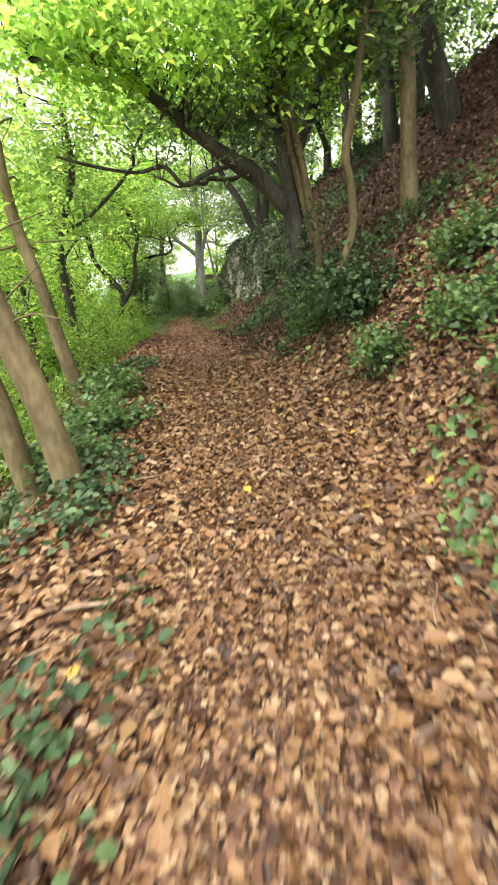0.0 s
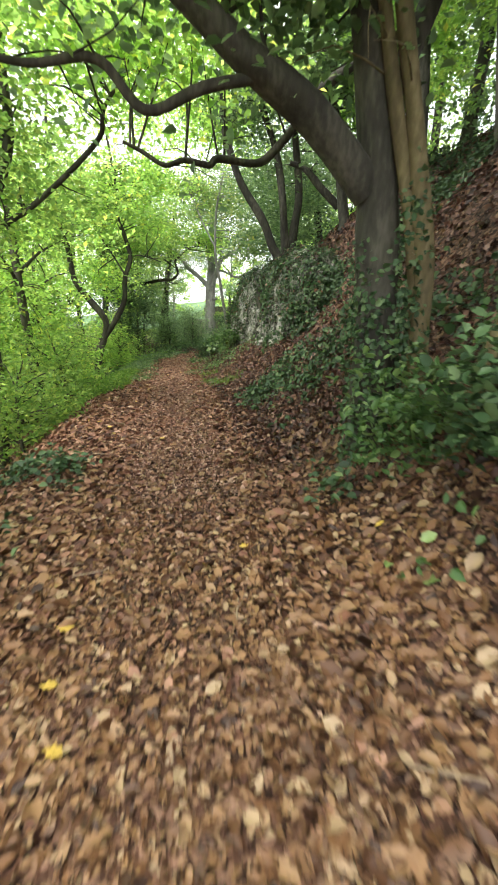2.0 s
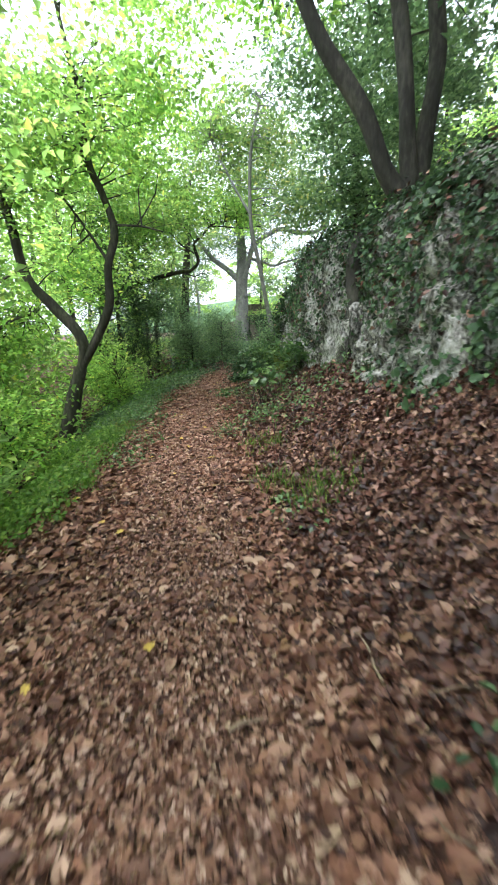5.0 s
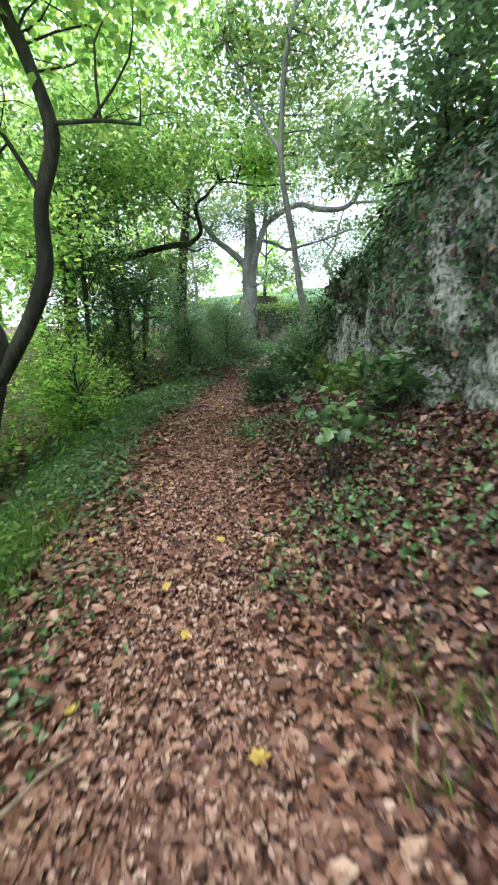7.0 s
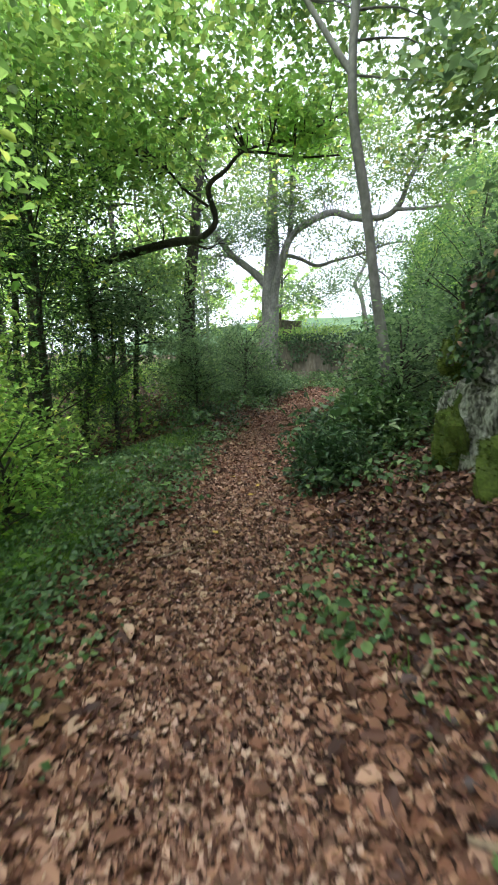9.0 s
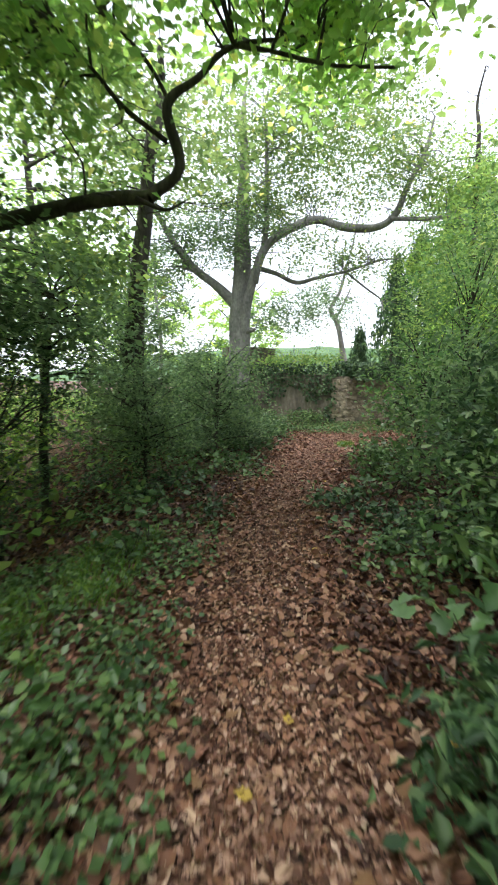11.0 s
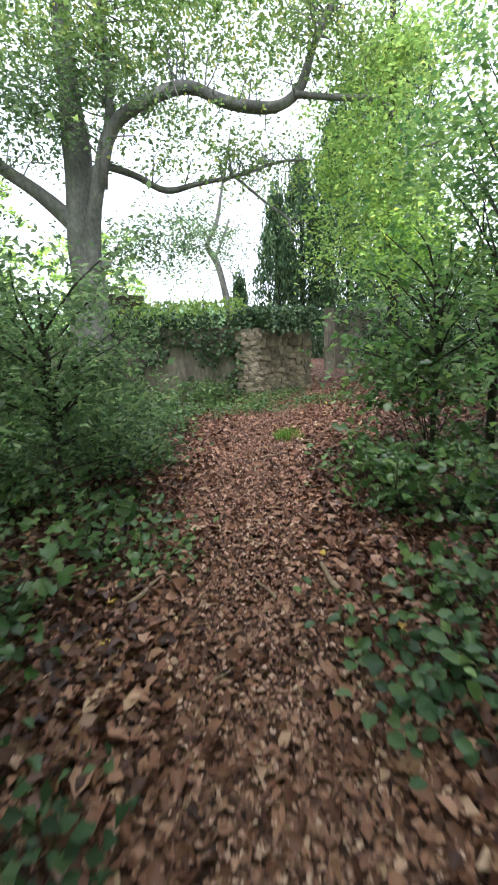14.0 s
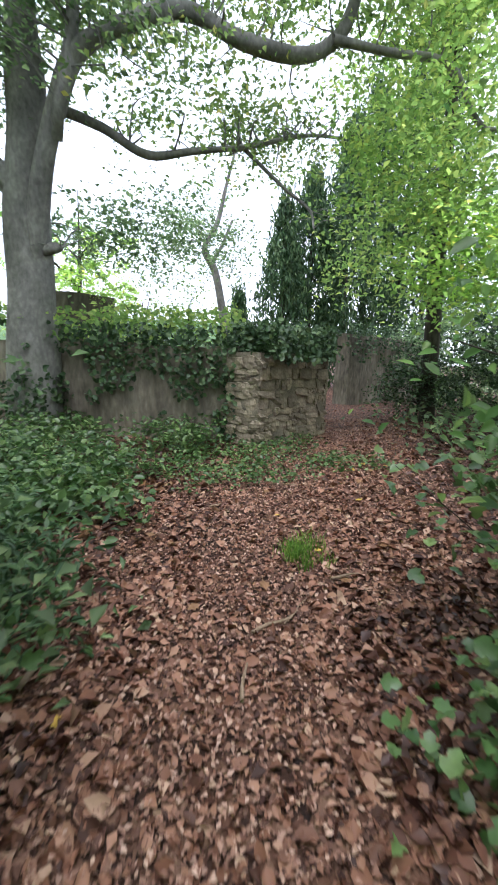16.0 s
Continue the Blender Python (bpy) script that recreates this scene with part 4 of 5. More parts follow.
grow("grey forked tree with two wavy limbs at the valley edge", [([(-3.42, 6.90, -1.29), (-3.16, 6.90, -0.47), (-2.95, 6.90, 0.15), (-2.74, 6.90, 0.74)], [0.165, 0.149, 0.135, 0.122]), ([(-2.75, 6.90, 0.74), (-2.37, 6.90, 1.30), (-2.07, 6.90, 1.90), (-2.02, 6.90, 2.53), (-1.85, 6.90, 3.12), (-2.00, 6.90, 3.72), (-2.15, 6.90, 4.13), (-2.18, 6.90, 4.63), (-2.21, 6.90, 5.23)], [0.088, 0.084, 0.079, 0.074, 0.068, 0.062, 0.055, 0.049, 0.042]), rooted(([(-2.65, 6.90, 1.30), (-3.10, 6.87, 1.91), (-3.46, 6.83, 2.43), (-3.60, 6.80, 3.37), (-3.84, 6.77, 4.21), (-3.87, 6.73, 5.00), (-3.90, 6.70, 6.30)], [0.112, 0.101, 0.090, 0.079, 0.069, 0.059, 0.049]), (-2.72, 6.9, 0.7), 0.08, 0.9), ([(-1.82, 6.90, 3.21), (-1.30, 6.55, 3.10), (-0.90, 6.20, 2.94)], [0.022, 0.017, 0.011]), ([(-2.01, 6.90, 2.62), (-2.41, 7.10, 3.23), (-2.83, 7.30, 3.81)], [0.030, 0.023, 0.017])], BARK_DARK, RNG,
     [((-2.3, 6.8, 4.7), (1.7, 1.5, 1.1), 4500, 0.1, CANOPY), ((-3.8, 6.9, 4.6), (1.4, 1.5, 1.8), 5000, 0.1, CANOPY_LIME), ((-1.0, 7.3, 5.3), (1.2, 1.2, 0.5), 1800, 0.1, CANOPY), ((-0.9, 6.7, 6.9), (2.2, 1.8, 0.9), 4200, 0.1, CANOPY), ((-2.9, 8.3, 2.6), (0.8, 0.9, 0.7), 1600, 0.09, CANOPY)])
grow("slender grey tree past the rock", [([(1.21, 10.40, 1.15), (1.04, 10.40, 2.03), (0.88, 10.40, 2.96), (0.70, 10.40, 3.93), (0.71, 10.40, 5.12), (0.79, 10.40, 5.72), (0.99, 10.40, 6.63)], [0.063, 0.058, 0.053, 0.048, 0.042, 0.038, 0.034]), ([(0.69, 10.40, 4.12), (0.25, 10.70, 4.96), (-0.22, 11.00, 5.98)], [0.037, 0.029, 0.021])], BARK_PALE, RNG, [((0.9, 11.4, 6.2), (1.7, 1.6, 1.3), 5000, 0.1, CANOPY_MID), ((0.0, 12.0, 6.2), (1.2, 1.2, 0.9), 1500, 0.1, CANOPY_LIME), ((2.1, 10.8, 4.4), (0.9, 1.0, 0.7), 1800, 0.1, CANOPY_MID)])
grow("straight grey-brown tree among the bushes", [([(-1.85, 16.10, -0.05), (-1.77, 16.10, 1.01), (-1.69, 16.10, 2.06), (-1.59, 16.10, 3.18), (-1.48, 16.10, 4.07), (-1.39, 16.10, 5.04)], [0.190, 0.171, 0.153, 0.136, 0.121, 0.107])], BARK_DARK, RNG, [((-1.6, 15.6, 5.2), (1.7, 1.6, 1.1), 2600, 0.11, CANOPY_MID), ((-2.0, 15.3, 3.0), (0.9, 1.0, 0.8), 1500, 0.1, CANOPY_MID)])
grow("thin dark sapling on the valley side", [([(-3.55, 11.90, -1.41), (-3.63, 11.90, -0.19), (-3.71, 11.90, 1.05), (-3.63, 11.90, 2.22), (-3.62, 11.90, 3.74)], [0.071, 0.062, 0.053, 0.046, 0.038])], BARK_DARK, RNG, [((-3.6, 11.8, 3.2), (1.3, 1.3, 1.3), 4500, 0.09, CANOPY)])
grow("thin dark sapling below the path", [([(-3.19, 13.00, -0.89), (-3.16, 13.00, 0.43), (-2.91, 13.00, 1.46), (-2.99, 13.00, 2.76)], [0.073, 0.061, 0.050, 0.039])], BARK_DARK, RNG, [((-3.0, 13.0, 2.4), (1.1, 1.1, 1.1), 3500, 0.08, CANOPY_DARK)])
grow("thin dark sapling with small leaves", [([(-2.51, 14.00, -0.06), (-2.49, 14.00, 0.98), (-2.34, 14.00, 2.45)], [0.059, 0.048, 0.037])], BARK_DARK, RNG, [((-2.4, 14.0, 2.2), (0.9, 0.9, 0.9), 2500, 0.08, CANOPY_DARK)])
BASE_BR = ([(-4.3, 13.4, -1.2), (-4.2, 13.4, 0.6), (-4.0, 13.3, 2.2), (-4.1, 13.5, 5.0)], [0.16, 0.14, 0.12, 0.08])
grow("dark tree with a long crooked branch over the path", [BASE_BR, ([(-3.83, 13.20, 2.53), (-2.99, 13.10, 2.79), (-2.16, 13.00, 2.99), (-1.58, 12.90, 3.11), (-1.10, 12.80, 3.13)], [0.083, 0.078, 0.072, 0.066, 0.060]), ([(-1.10, 12.80, 3.13), (-0.83, 12.80, 3.40), (-0.94, 12.80, 3.88), (-0.67, 12.80, 4.13), (-0.35, 12.80, 4.42), (0.38, 12.80, 4.58), (1.10, 12.80, 4.91)], [0.055, 0.050, 0.044, 0.033, 0.022, 0.018, 0.013]), ([(-0.36, 12.70, 4.35), (-0.04, 12.70, 4.34), (0.26, 12.70, 4.30), (0.56, 12.70, 4.28), (1.11, 12.70, 4.32)], [0.022, 0.019, 0.017, 0.015, 0.013]), ([(-0.95, 12.90, 3.65), (-1.32, 12.90, 3.90), (-1.59, 12.90, 4.19), (-1.87, 12.90, 4.43)], [0.025, 0.021, 0.016, 0.012]), ([(-0.92, 12.90, 3.98), (-1.11, 12.90, 4.28), (-1.39, 12.90, 4.56), (-1.62, 12.90, 4.79)], [0.020, 0.017, 0.013, 0.010]), ([(-1.20, 12.60, 3.04), (-0.96, 12.60, 2.96), (-0.80, 12.60, 3.03)], [0.022, 0.016, 0.010])], BARK_DARK, RNG,
     [((-2.6, 11.6, 6.3), (2.2, 1.9, 1.2), 6500, 0.1, CANOPY), ((-2.4, 11.0, 4.6), (2.3, 1.2, 0.8), 5500, 0.1, CANOPY_LIME), ((-3.2, 14.4, 5.8), (1.6, 1.5, 1.5), 3200, 0.1, CANOPY_MID), ((-0.7, 12.8, 4.8), (1.6, 1.0, 0.45), 1700, 0.1, CANOPY), ((0.7, 12.7, 4.75), (0.9, 0.8, 0.35), 1300, 0.1, CANOPY), ((-2.2, 12.8, 4.4), (1.1, 1.0, 0.8), 2600, 0.1, CANOPY_LIME)])
# the big pale tree by the wall
grow("huge pale grey tree with long dark spreading limbs", [([(0.62, 21.50, -0.12), (0.58, 21.50, 0.65), (0.59, 21.50, 1.78), (0.62, 21.50, 2.69), (0.61, 21.50, 3.76), (0.66, 21.50, 4.78), (0.67, 21.50, 5.54), (0.67, 21.50, 6.61), (0.68, 21.50, 7.78)], [0.467, 0.376, 0.340, 0.303, 0.272, 0.243, 0.206, 0.166, 0.119]), rooted(([(0.71, 21.30, 3.03), (0.79, 21.14, 3.75), (1.01, 20.99, 4.57), (1.28, 20.83, 5.19), (1.96, 20.68, 5.63), (2.56, 20.52, 5.78), (3.22, 20.37, 5.59), (4.06, 20.21, 5.58), (4.51, 20.06, 5.89), (4.70, 19.90, 6.47)], [0.174, 0.163, 0.154, 0.143, 0.135, 0.130, 0.128, 0.123, 0.107, 0.087]), (0.63, 21.48, 2.1), 0.1, 0.8), rooted(([(1.03, 20.80, 4.55), (1.19, 20.83, 5.26), (1.24, 20.87, 6.04), (1.23, 20.90, 6.82)], [0.115, 0.103, 0.090, 0.077]), (1.0, 20.98, 4.2), 0.07, 0.8), rooted(([(0.98, 21.20, 4.63), (1.55, 21.10, 4.52), (2.13, 21.00, 4.27), (2.72, 20.90, 4.40), (3.54, 20.80, 4.60), (4.41, 20.70, 4.89), (5.05, 20.60, 4.95)], [0.079, 0.074, 0.069, 0.057, 0.045, 0.036, 0.026]), (0.9, 21.1, 4.3), 0.05, 0.85), ([(3.49, 20.90, 4.61), (4.05, 20.67, 4.12), (4.39, 20.43, 3.79), (4.34, 20.20, 3.47)], [0.033, 0.028, 0.022, 0.016]), ([(4.35, 20.00, 5.73), (5.12, 19.80, 5.70), (6.01, 19.60, 5.69), (6.45, 19.40, 5.01), (6.74, 19.20, 4.89), (7.24, 19.00, 5.13)], [0.059, 0.055, 0.050, 0.044, 0.036, 0.028]), rooted(([(0.44, 21.50, 3.73), (-0.05, 21.63, 4.21), (-0.73, 21.77, 4.74), (-1.32, 21.90, 5.51)], [0.149, 0.130, 0.110, 0.091]), (0.62, 21.5, 3.3), 0.1), rooted(([(0.50, 21.50, 3.66), (0.09, 21.73, 4.14), (-0.41, 21.97, 4.60), (-1.09, 22.20, 4.85)], [0.109, 0.089, 0.068, 0.048]), (0.6, 21.5, 3.2), 0.08), rooted(([(0.91, 21.20, 2.96), (1.01, 21.20, 2.98)], [0.076, 0.038]), (0.65, 21.4, 2.9), 0.1)], BARK_PALE, RNG,
     [((1.6, 21.3, 6.3), (2.2, 1.5, 0.7), 4200, 0.085, CANOPY_MID), ((3.4, 20.8, 5.0), (2.0, 1.2, 0.6), 2600, 0.08, CANOPY_MID), ((-1.0, 21.8, 5.4), (1.5, 1.3, 1.0), 4000, 0.085, CANOPY_DARK), ((0.9, 21.4, 8.2), (2.6, 2.0, 1.1), 3600, 0.1, CANOPY_MID), ((4.5, 19.9, 6.7), (1.7, 1.3, 1.0), 3600, 0.085, CANOPY_MID), ((2.0, 22.6, 3.7), (1.5, 1.0, 0.6), 1800, 0.08, CANOPY_DARK),
      ((-1.6, 20.6, 7.2), (2.6, 2.0, 1.5), 5200, 0.1, CANOPY_MID), ((2.6, 20.6, 7.6), (2.8, 2.0, 1.2), 4200, 0.1, CANOPY_MID), ((3.2, 21.2, 9.2), (2.8, 1.8, 1.3), 5500, 0.1, CANOPY_MID), ((0.8, 20.6, 5.6), (1.8, 1.0, 1.0), 2600, 0.08, CANOPY_DARK), ((-2.4, 22.4, 3.6), (1.8, 1.2, 1.2), 4200, 0.085, CANOPY_DARK), ((3.8, 24.5, 4.2), (1.6, 1.4, 1.0), 2200, 0.09, CANOPY_DARK)])
PT = np.array([(0.6 + 0.36 * np.cos(a), 21.5 + 0.36 * np.sin(a), z) for a in np.linspace(0, 2 * np.pi, 24) for z in np.linspace(0.3, 1.9, 16)])
cling("ivy", "dark ivy climbing the foot of the big tree", PT, (PT - np.array([0.6, 21.5, 0])) * np.array([1, 1, 0]) / 0.36, PT[:, 2] < 1.3 + 0.6 * lump(PT[:, 0] * 4, PT[:, 2], 2), 900, IVY, RNG, off=(0.0, 0.1))
PT = np.array([(1.7 + 0.2 * np.cos(a), -3.98 + 0.22 * np.sin(a), z) for a in np.linspace(0, 2 * np.pi, 24) for z in np.linspace(0.2, 2.3, 18)])
cling("ivy", "dark ivy climbing the leaning trunks", PT, (PT - np.array([1.7, -3.98, 0])) * np.array([4, 4, 0]), PT[:, 2] < 1.8 + 0.4 * np.sin(PT[:, 0] * 19), 2100, IVY, RNG, (0.03, 0.06), off=(-0.02, 0.06))
grow("bare thin tree in the open beyond the wall", [([(5.51, 26.30, 1.99), (5.34, 26.30, 2.91), (5.10, 26.30, 3.93), (4.80, 26.30, 4.47), (5.15, 26.30, 5.16), (5.38, 26.30, 6.10)], [0.137, 0.119, 0.100, 0.082, 0.064, 0.045]), ([(5.01, 26.30, 4.07), (5.33, 26.30, 4.68), (5.59, 26.30, 5.30)], [0.054, 0.042, 0.031])], BARK_PALE, RNG, [((4.9, 26.3, 4.8), (0.9, 0.9, 0.9), 700, 0.08, CANOPY_DARK)])

# trees of the valley side and the slope behind
for tx, ty, th, tr in [(-19, -6, 17, 4.5), (-21, 4, 18, 5), (-20, 14, 18, 5), (-22, 25, 18, 5), (-14, 35, 14, 5), (-5, 40, 11, 4.5), (3, 44, 9, 4)]:
    wild_tree(tx, ty, th, tr, CANOPY, 5000, BARK_DARK, RNG, 0.26, 0.1, "leafy tree far down the valley side", 0.16)
for tx, ty, th, tr, tm, tn in [(-3.3, 3.2, 9.0, 1.9, CANOPY, 4500), (-4.6, -3.0, 7.0, 1.8, CANOPY_LIME, 6000), (-6.0, 1.8, 9.0, 2.2, CANOPY_LIME, 7000), (-7.5, -4.5, 9.0, 2.2, CANOPY, 5000), (-5.2, 4.6, 8.5, 2.0, CANOPY, 6500), (-8.5, 5.5, 11.0, 2.6, CANOPY_LIME, 7000),
                               (-5.6, 9.4, 8.5, 1.9, CANOPY, 6500), (-9.0, 11.5, 12.0, 2.8, CANOPY_LIME, 7000), (-5.5, 15.5, 8.0, 2.0, CANOPY, 6500), (-8.5, 18.5, 10.0, 2.6, CANOPY, 6500), (-4.0, 19.0, 7.5, 1.8, CANOPY_LIME, 5500),
                               (-12.5, 1.0, 13.0, 3.2, CANOPY, 6000), (-13.0, 9.0, 14.0, 3.4, CANOPY, 6500), (-13.0, 17.0, 14.0, 3.4, CANOPY, 6500), (-4.5, 25.0, 9.0, 2.6, CANOPY, 6500), (-2.5, 31.0, 8.0, 2.6, CANOPY_LIME, 3000), (-9.0, 27.0, 11.0, 3.2, CANOPY, 6000), (-15.0, 26.0, 14.0, 4.0, CANOPY, 6000), (-5.2, 8.2, 5.5, 1.7, CANOPY, 9500), (-6.8, 10.6, 6.5, 2.0, CANOPY_LIME, 9500), (-7.0, 6.6, 6.5, 2.0, CANOPY, 9500)]:
    wild_tree(tx, ty, th, tr, tm, int(tn * 0.6), BARK_DARK if tn % 1000 else BARK_PALE, RNG, 0.12 if tx > -7 else 0.17, 0.12 if th > 6.9 else 0.03)
# high crowns here are enlarged overhead, past the view, to block sky light
for tx, ty, th, tr, tm, tn, lw in [(5.5, -6.5, 11.0, 3.0, CANOPY_DARK, 9000, 0.35), (6.3, -3.6, 11.5, 3.2, CANOPY_DARK, 9000, 0.3), (5.6, 0.6, 11.0, 3.2, CANOPY, 9000, 0.4), (6.4, 4.0, 11.0, 3.2, CANOPY_DARK, 9000, 0.35), (5.2, 6.6, 9.0, 2.6, CANOPY_DARK, 9000, 0.3), (7.5, 8.0, 10.0, 3.0, CANOPY_DARK, 7000, 0.3),
                                   (4.2, 8.6, 5.5, 1.9, CANOPY_DARK, 6000, 0.35), (3.3, 9.8, 5.0, 1.5, CANOPY_DARK, 5000, 0.35), (4.6, -5.2, 9.5, 2.6, CANOPY_DARK, 9000, 0.4), (8.5, 0.5, 11.0, 3.2, CANOPY, 7000, 0.1), (8.2, -7.0, 10.0, 3.0, CANOPY_DARK, 9000, 0.05), (9.0, 12.0, 8.0, 2.5, CANOPY, 5000, 0.3), (5.5, 11.5, 6.0, 1.8, CANOPY, 5500, 0.35),
                                   (4.8, -8.8, 10.0, 2.8, CANOPY_DARK, 8000, 0.4), (7.6, -4.8, 9.0, 2.6, CANOPY_DARK, 8000, 0.04), (8.6, -2.2, 9.0, 2.8, CANOPY, 8000, 0.04), (6.9, -9.5, 9.0, 2.6, CANOPY_DARK, 7000, 0.05), (7.2, -0.3, 7.0, 2.2, CANOPY, 8000, 0.02), (6.4, 2.2, 7.0, 2.0, CANOPY_DARK, 7000, 0.04), (5.7, 5.2, 6.0, 2.0, CANOPY, 6000, 0.12), (7.6, 3.6, 7.0, 2.4, CANOPY, 7000, 0.02)]:
    wild_tree(tx, ty, th, tr, tm, int(tn * 0.72), BARK_DARK, RNG, 0.13, lw, "tall dark-barked tree on the wooded slope", 0.13)


# ---- bushes ----
def bush(label, x, y, r, h, n, mat, rng, leaf=0.07, z0=0.0, bark=BARK_DARK, up=0.9, per=40, spread=0.16, name="bush", aspect=0.55, shape="kite", lean=(0.0, 0.0)):
    z = float(land(x, y))
    top = empty(name, (x, y, z), label, name.replace("_", " "))
    pts, mids = clumps(rng, (x + lean[0], y + lean[1], z + z0 + h / 2), (r, r, h / 2), n, per, spread, 0.5)
    tall = h > 1.4
    ax = [(x, y, z - 0.1), (x + rng.normal(0, 0.06), y + rng.normal(0, 0.06), z + z0 + h * 0.4), (x + rng.normal(0, 0.1), y + rng.normal(0, 0.1), z + z0 + h * 0.8)]
    v, f, ln = tube(ax, [0.012 + 0.012 * h, 0.01 + 0.008 * h, 0.008], 7)
    ch = [(v, f)]
    stems = []
    for q in mids[:: max(1, len(mids) // (30 if tall else 9))]:
        b = np.array([x + rng.normal(0, 0.08), y + rng.normal(0, 0.08), z - 0.05])
        if tall:
            b = ln[int(np.argmin(np.abs(ln[:, 2] - (z + (q[2] - z) * 0.7))))]
        mid = (b + q) / 2 + np.array([0, 0, 0.08 * h if not tall else 0.05]) + rng.normal(0, 0.06, 3)
        v, f, _ = tube([b, mid, q], [0.012, 0.008, 0.003] if tall else [0.006, 0.004, 0.002], 5)
        (ch if tall else stems).append((v, f))
    for v, f in ([join(ch)] if tall else stems):
        ob = mesh_object("stem", v, f, bark, top)
        ob.matrix_parent_inverse = Matrix.Translation(-top.location)
    crown_mesh(pts, mat, rng, leaf, top, "foliage", up, aspect=aspect, shape=shape)
    return top


bush("rounded mound of dark glossy ivy at the bank's foot", 2.02, -5.4, 0.48, 0.7, 2400, IVY, RNG, 0.075, -0.05, aspect=0.8, shape="six")
bush("loose clump of ivy and fern at the leaning tree's foot", 1.72, -4.5, 0.38, 0.75, 900, BRAMBLE, RNG, 0.075, -0.05, per=14, spread=0.12, aspect=0.6, shape="six")
for fx, fy, fr, fm in [(-0.95, -6.5, 0.42, BRAMBLE), (-1.1, -7.4, 0.4, BRAMBLE), (-1.05, -5.3, 0.45, BRAMBLE), (2.2, -7.6, 0.38, BRAMBLE), (1.8, -6.9, 0.25, BRAMBLE), (2.7, -6.6, 0.4, BRAMBLE), (2.0, -8.7, 0.28, BRAMBLE)]:
    bush("grey-green bramble plant sprawling over the leaves", fx, fy, fr, 0.4, 650, fm, RNG, 0.075, -0.02, per=14, spread=0.1, name="bramble", aspect=0.6, shape="lobed")
bush("bright green hazel shrub at the valley edge", -2.3, -0.6, 0.8, 1.5, 2600, CANOPY_LIME, RNG, 0.09)
bush("bright green shrub below the path", -2.6, 2.2, 0.9, 1.9, 3000, CANOPY_LIME, RNG, 0.09, 0.1)
bush("light green shrub below the path", -2.9, 4.4, 0.8, 1.6, 2600, CANOPY, RNG, 0.09, 0.1)
bush("light green shrub on the valley slope", -3.6, -3.2, 0.9, 2.0, 3000, CANOPY, RNG, 0.09)
bush("light green shrub on the valley slope", -2.8, 9.4, 0.8, 1.5, 2600, CANOPY, RNG, 0.08)
bush("low broad-leaved sycamore seedling beside the path", 0.58, 5.4, 0.27, 0.42, 75, BRAMBLE, RNG, 0.105, 0.36, per=6, spread=0.1, shape="lobed", aspect=0.9)
bush("young shrub at the end of the rock", 1.4, 10.4, 0.7, 1.6, 2600, CANOPY_DARK, RNG, 0.07)
bush("leafy shrub past the rock", 1.2, 11.1, 0.45, 0.9, 1300, BRAMBLE, RNG, 0.07)
bush("ferny green plant at the rock's foot", 1.2, 5.9, 0.35, 0.6, 500, BRAMBLE, RNG, 0.1, aspect=0.6, shape="six")
bush("dark yew with drooping needle sprays", -3.0, 11.2, 1.1, 5.0, 12000, YEW, RNG, 0.07, 0.3, aspect=0.25)
bush("leafy hazel shrub below the path", -3.3, 13.2, 1.0, 2.6, 4200, CANOPY, RNG, 0.085, 0.1)
bush("leafy hazel shrub on the valley side", -3.4, 10.4, 0.9, 2.2, 3600, CANOPY, RNG, 0.085, 0.1)
bush("dark yew shrub beside the path", -2.6, 12.9, 0.8, 2.6, 5000, YEW, RNG, 0.06, 0.2, aspect=0.3)
bush("dense dusky green bush beside the path", -1.35, 14.3, 0.75, 1.7, 5500, CANOPY_DARK, RNG, 0.06, 0.1)
bush("dense dusky green bush before the big tree", -0.35, 15.9, 0.85, 2.0, 6500, CANOPY_DARK, RNG, 0.065, 0.1)
bush("dense dusky green bush", -1.9, 16.2, 1.0, 2.6, 6500, CANOPY_DARK, RNG, 0.07, 0.1)
bush("green bush before the old wall", -0.9, 18.6, 1.0, 2.0, 5000, BRAMBLE, RNG, 0.07)
bush("low feathery green plants by the path", 0.35, 16.9, 0.6, 0.55, 2200, YEW, RNG, 0.08, aspect=0.35)
bush("drooping dark green shrub beside the path", 1.15, 10.0, 0.5, 0.7, 1500, BRAMBLE, RNG, 0.085, 0.05, aspect=0.5, shape="six")
bush("drooping blue-green yew sprays beside the path", 0.38, 9.5, 0.4, 0.45, 1500, YEW, RNG, 0.085, 0.15, per=30, spread=0.13, aspect=0.3)
bush("broad-leaved sapling beside the path", 0.42, 9.95, 0.26, 0.75, 48, BRAMBLE, RNG, 0.12, 0.1, per=6, spread=0.13, aspect=0.8, shape="lobed")
bush("dark green bush on the low bank", 2.1, 12.7, 0.65, 1.5, 3600, CANOPY_DARK, RNG, 0.065, 0.1)
bush("dark green bush on the low bank", 2.7, 11.6, 0.9, 2.2, 5000, CANOPY_DARK, RNG, 0.07, 0.1)
bush("layered bright green beech sapling beside the path", 3.5, 15.0, 0.95, 3.0, 3400, BEECH, RNG, 0.075, 0.8, per=30, spread=0.2)
bush("layered bright green beech sapling", 3.9, 13.9, 1.2, 4.0, 5200, BEECH, RNG, 0.085, 0.4, per=40, spread=0.24)
bush("layered green beech sapling reaching over the path's edge", 2.85, 15.1, 0.7, 1.7, 1100, BEECH, RNG, 0.08, 0.5, per=18, spread=0.17, shape="six", lean=(-0.15, 0.1))
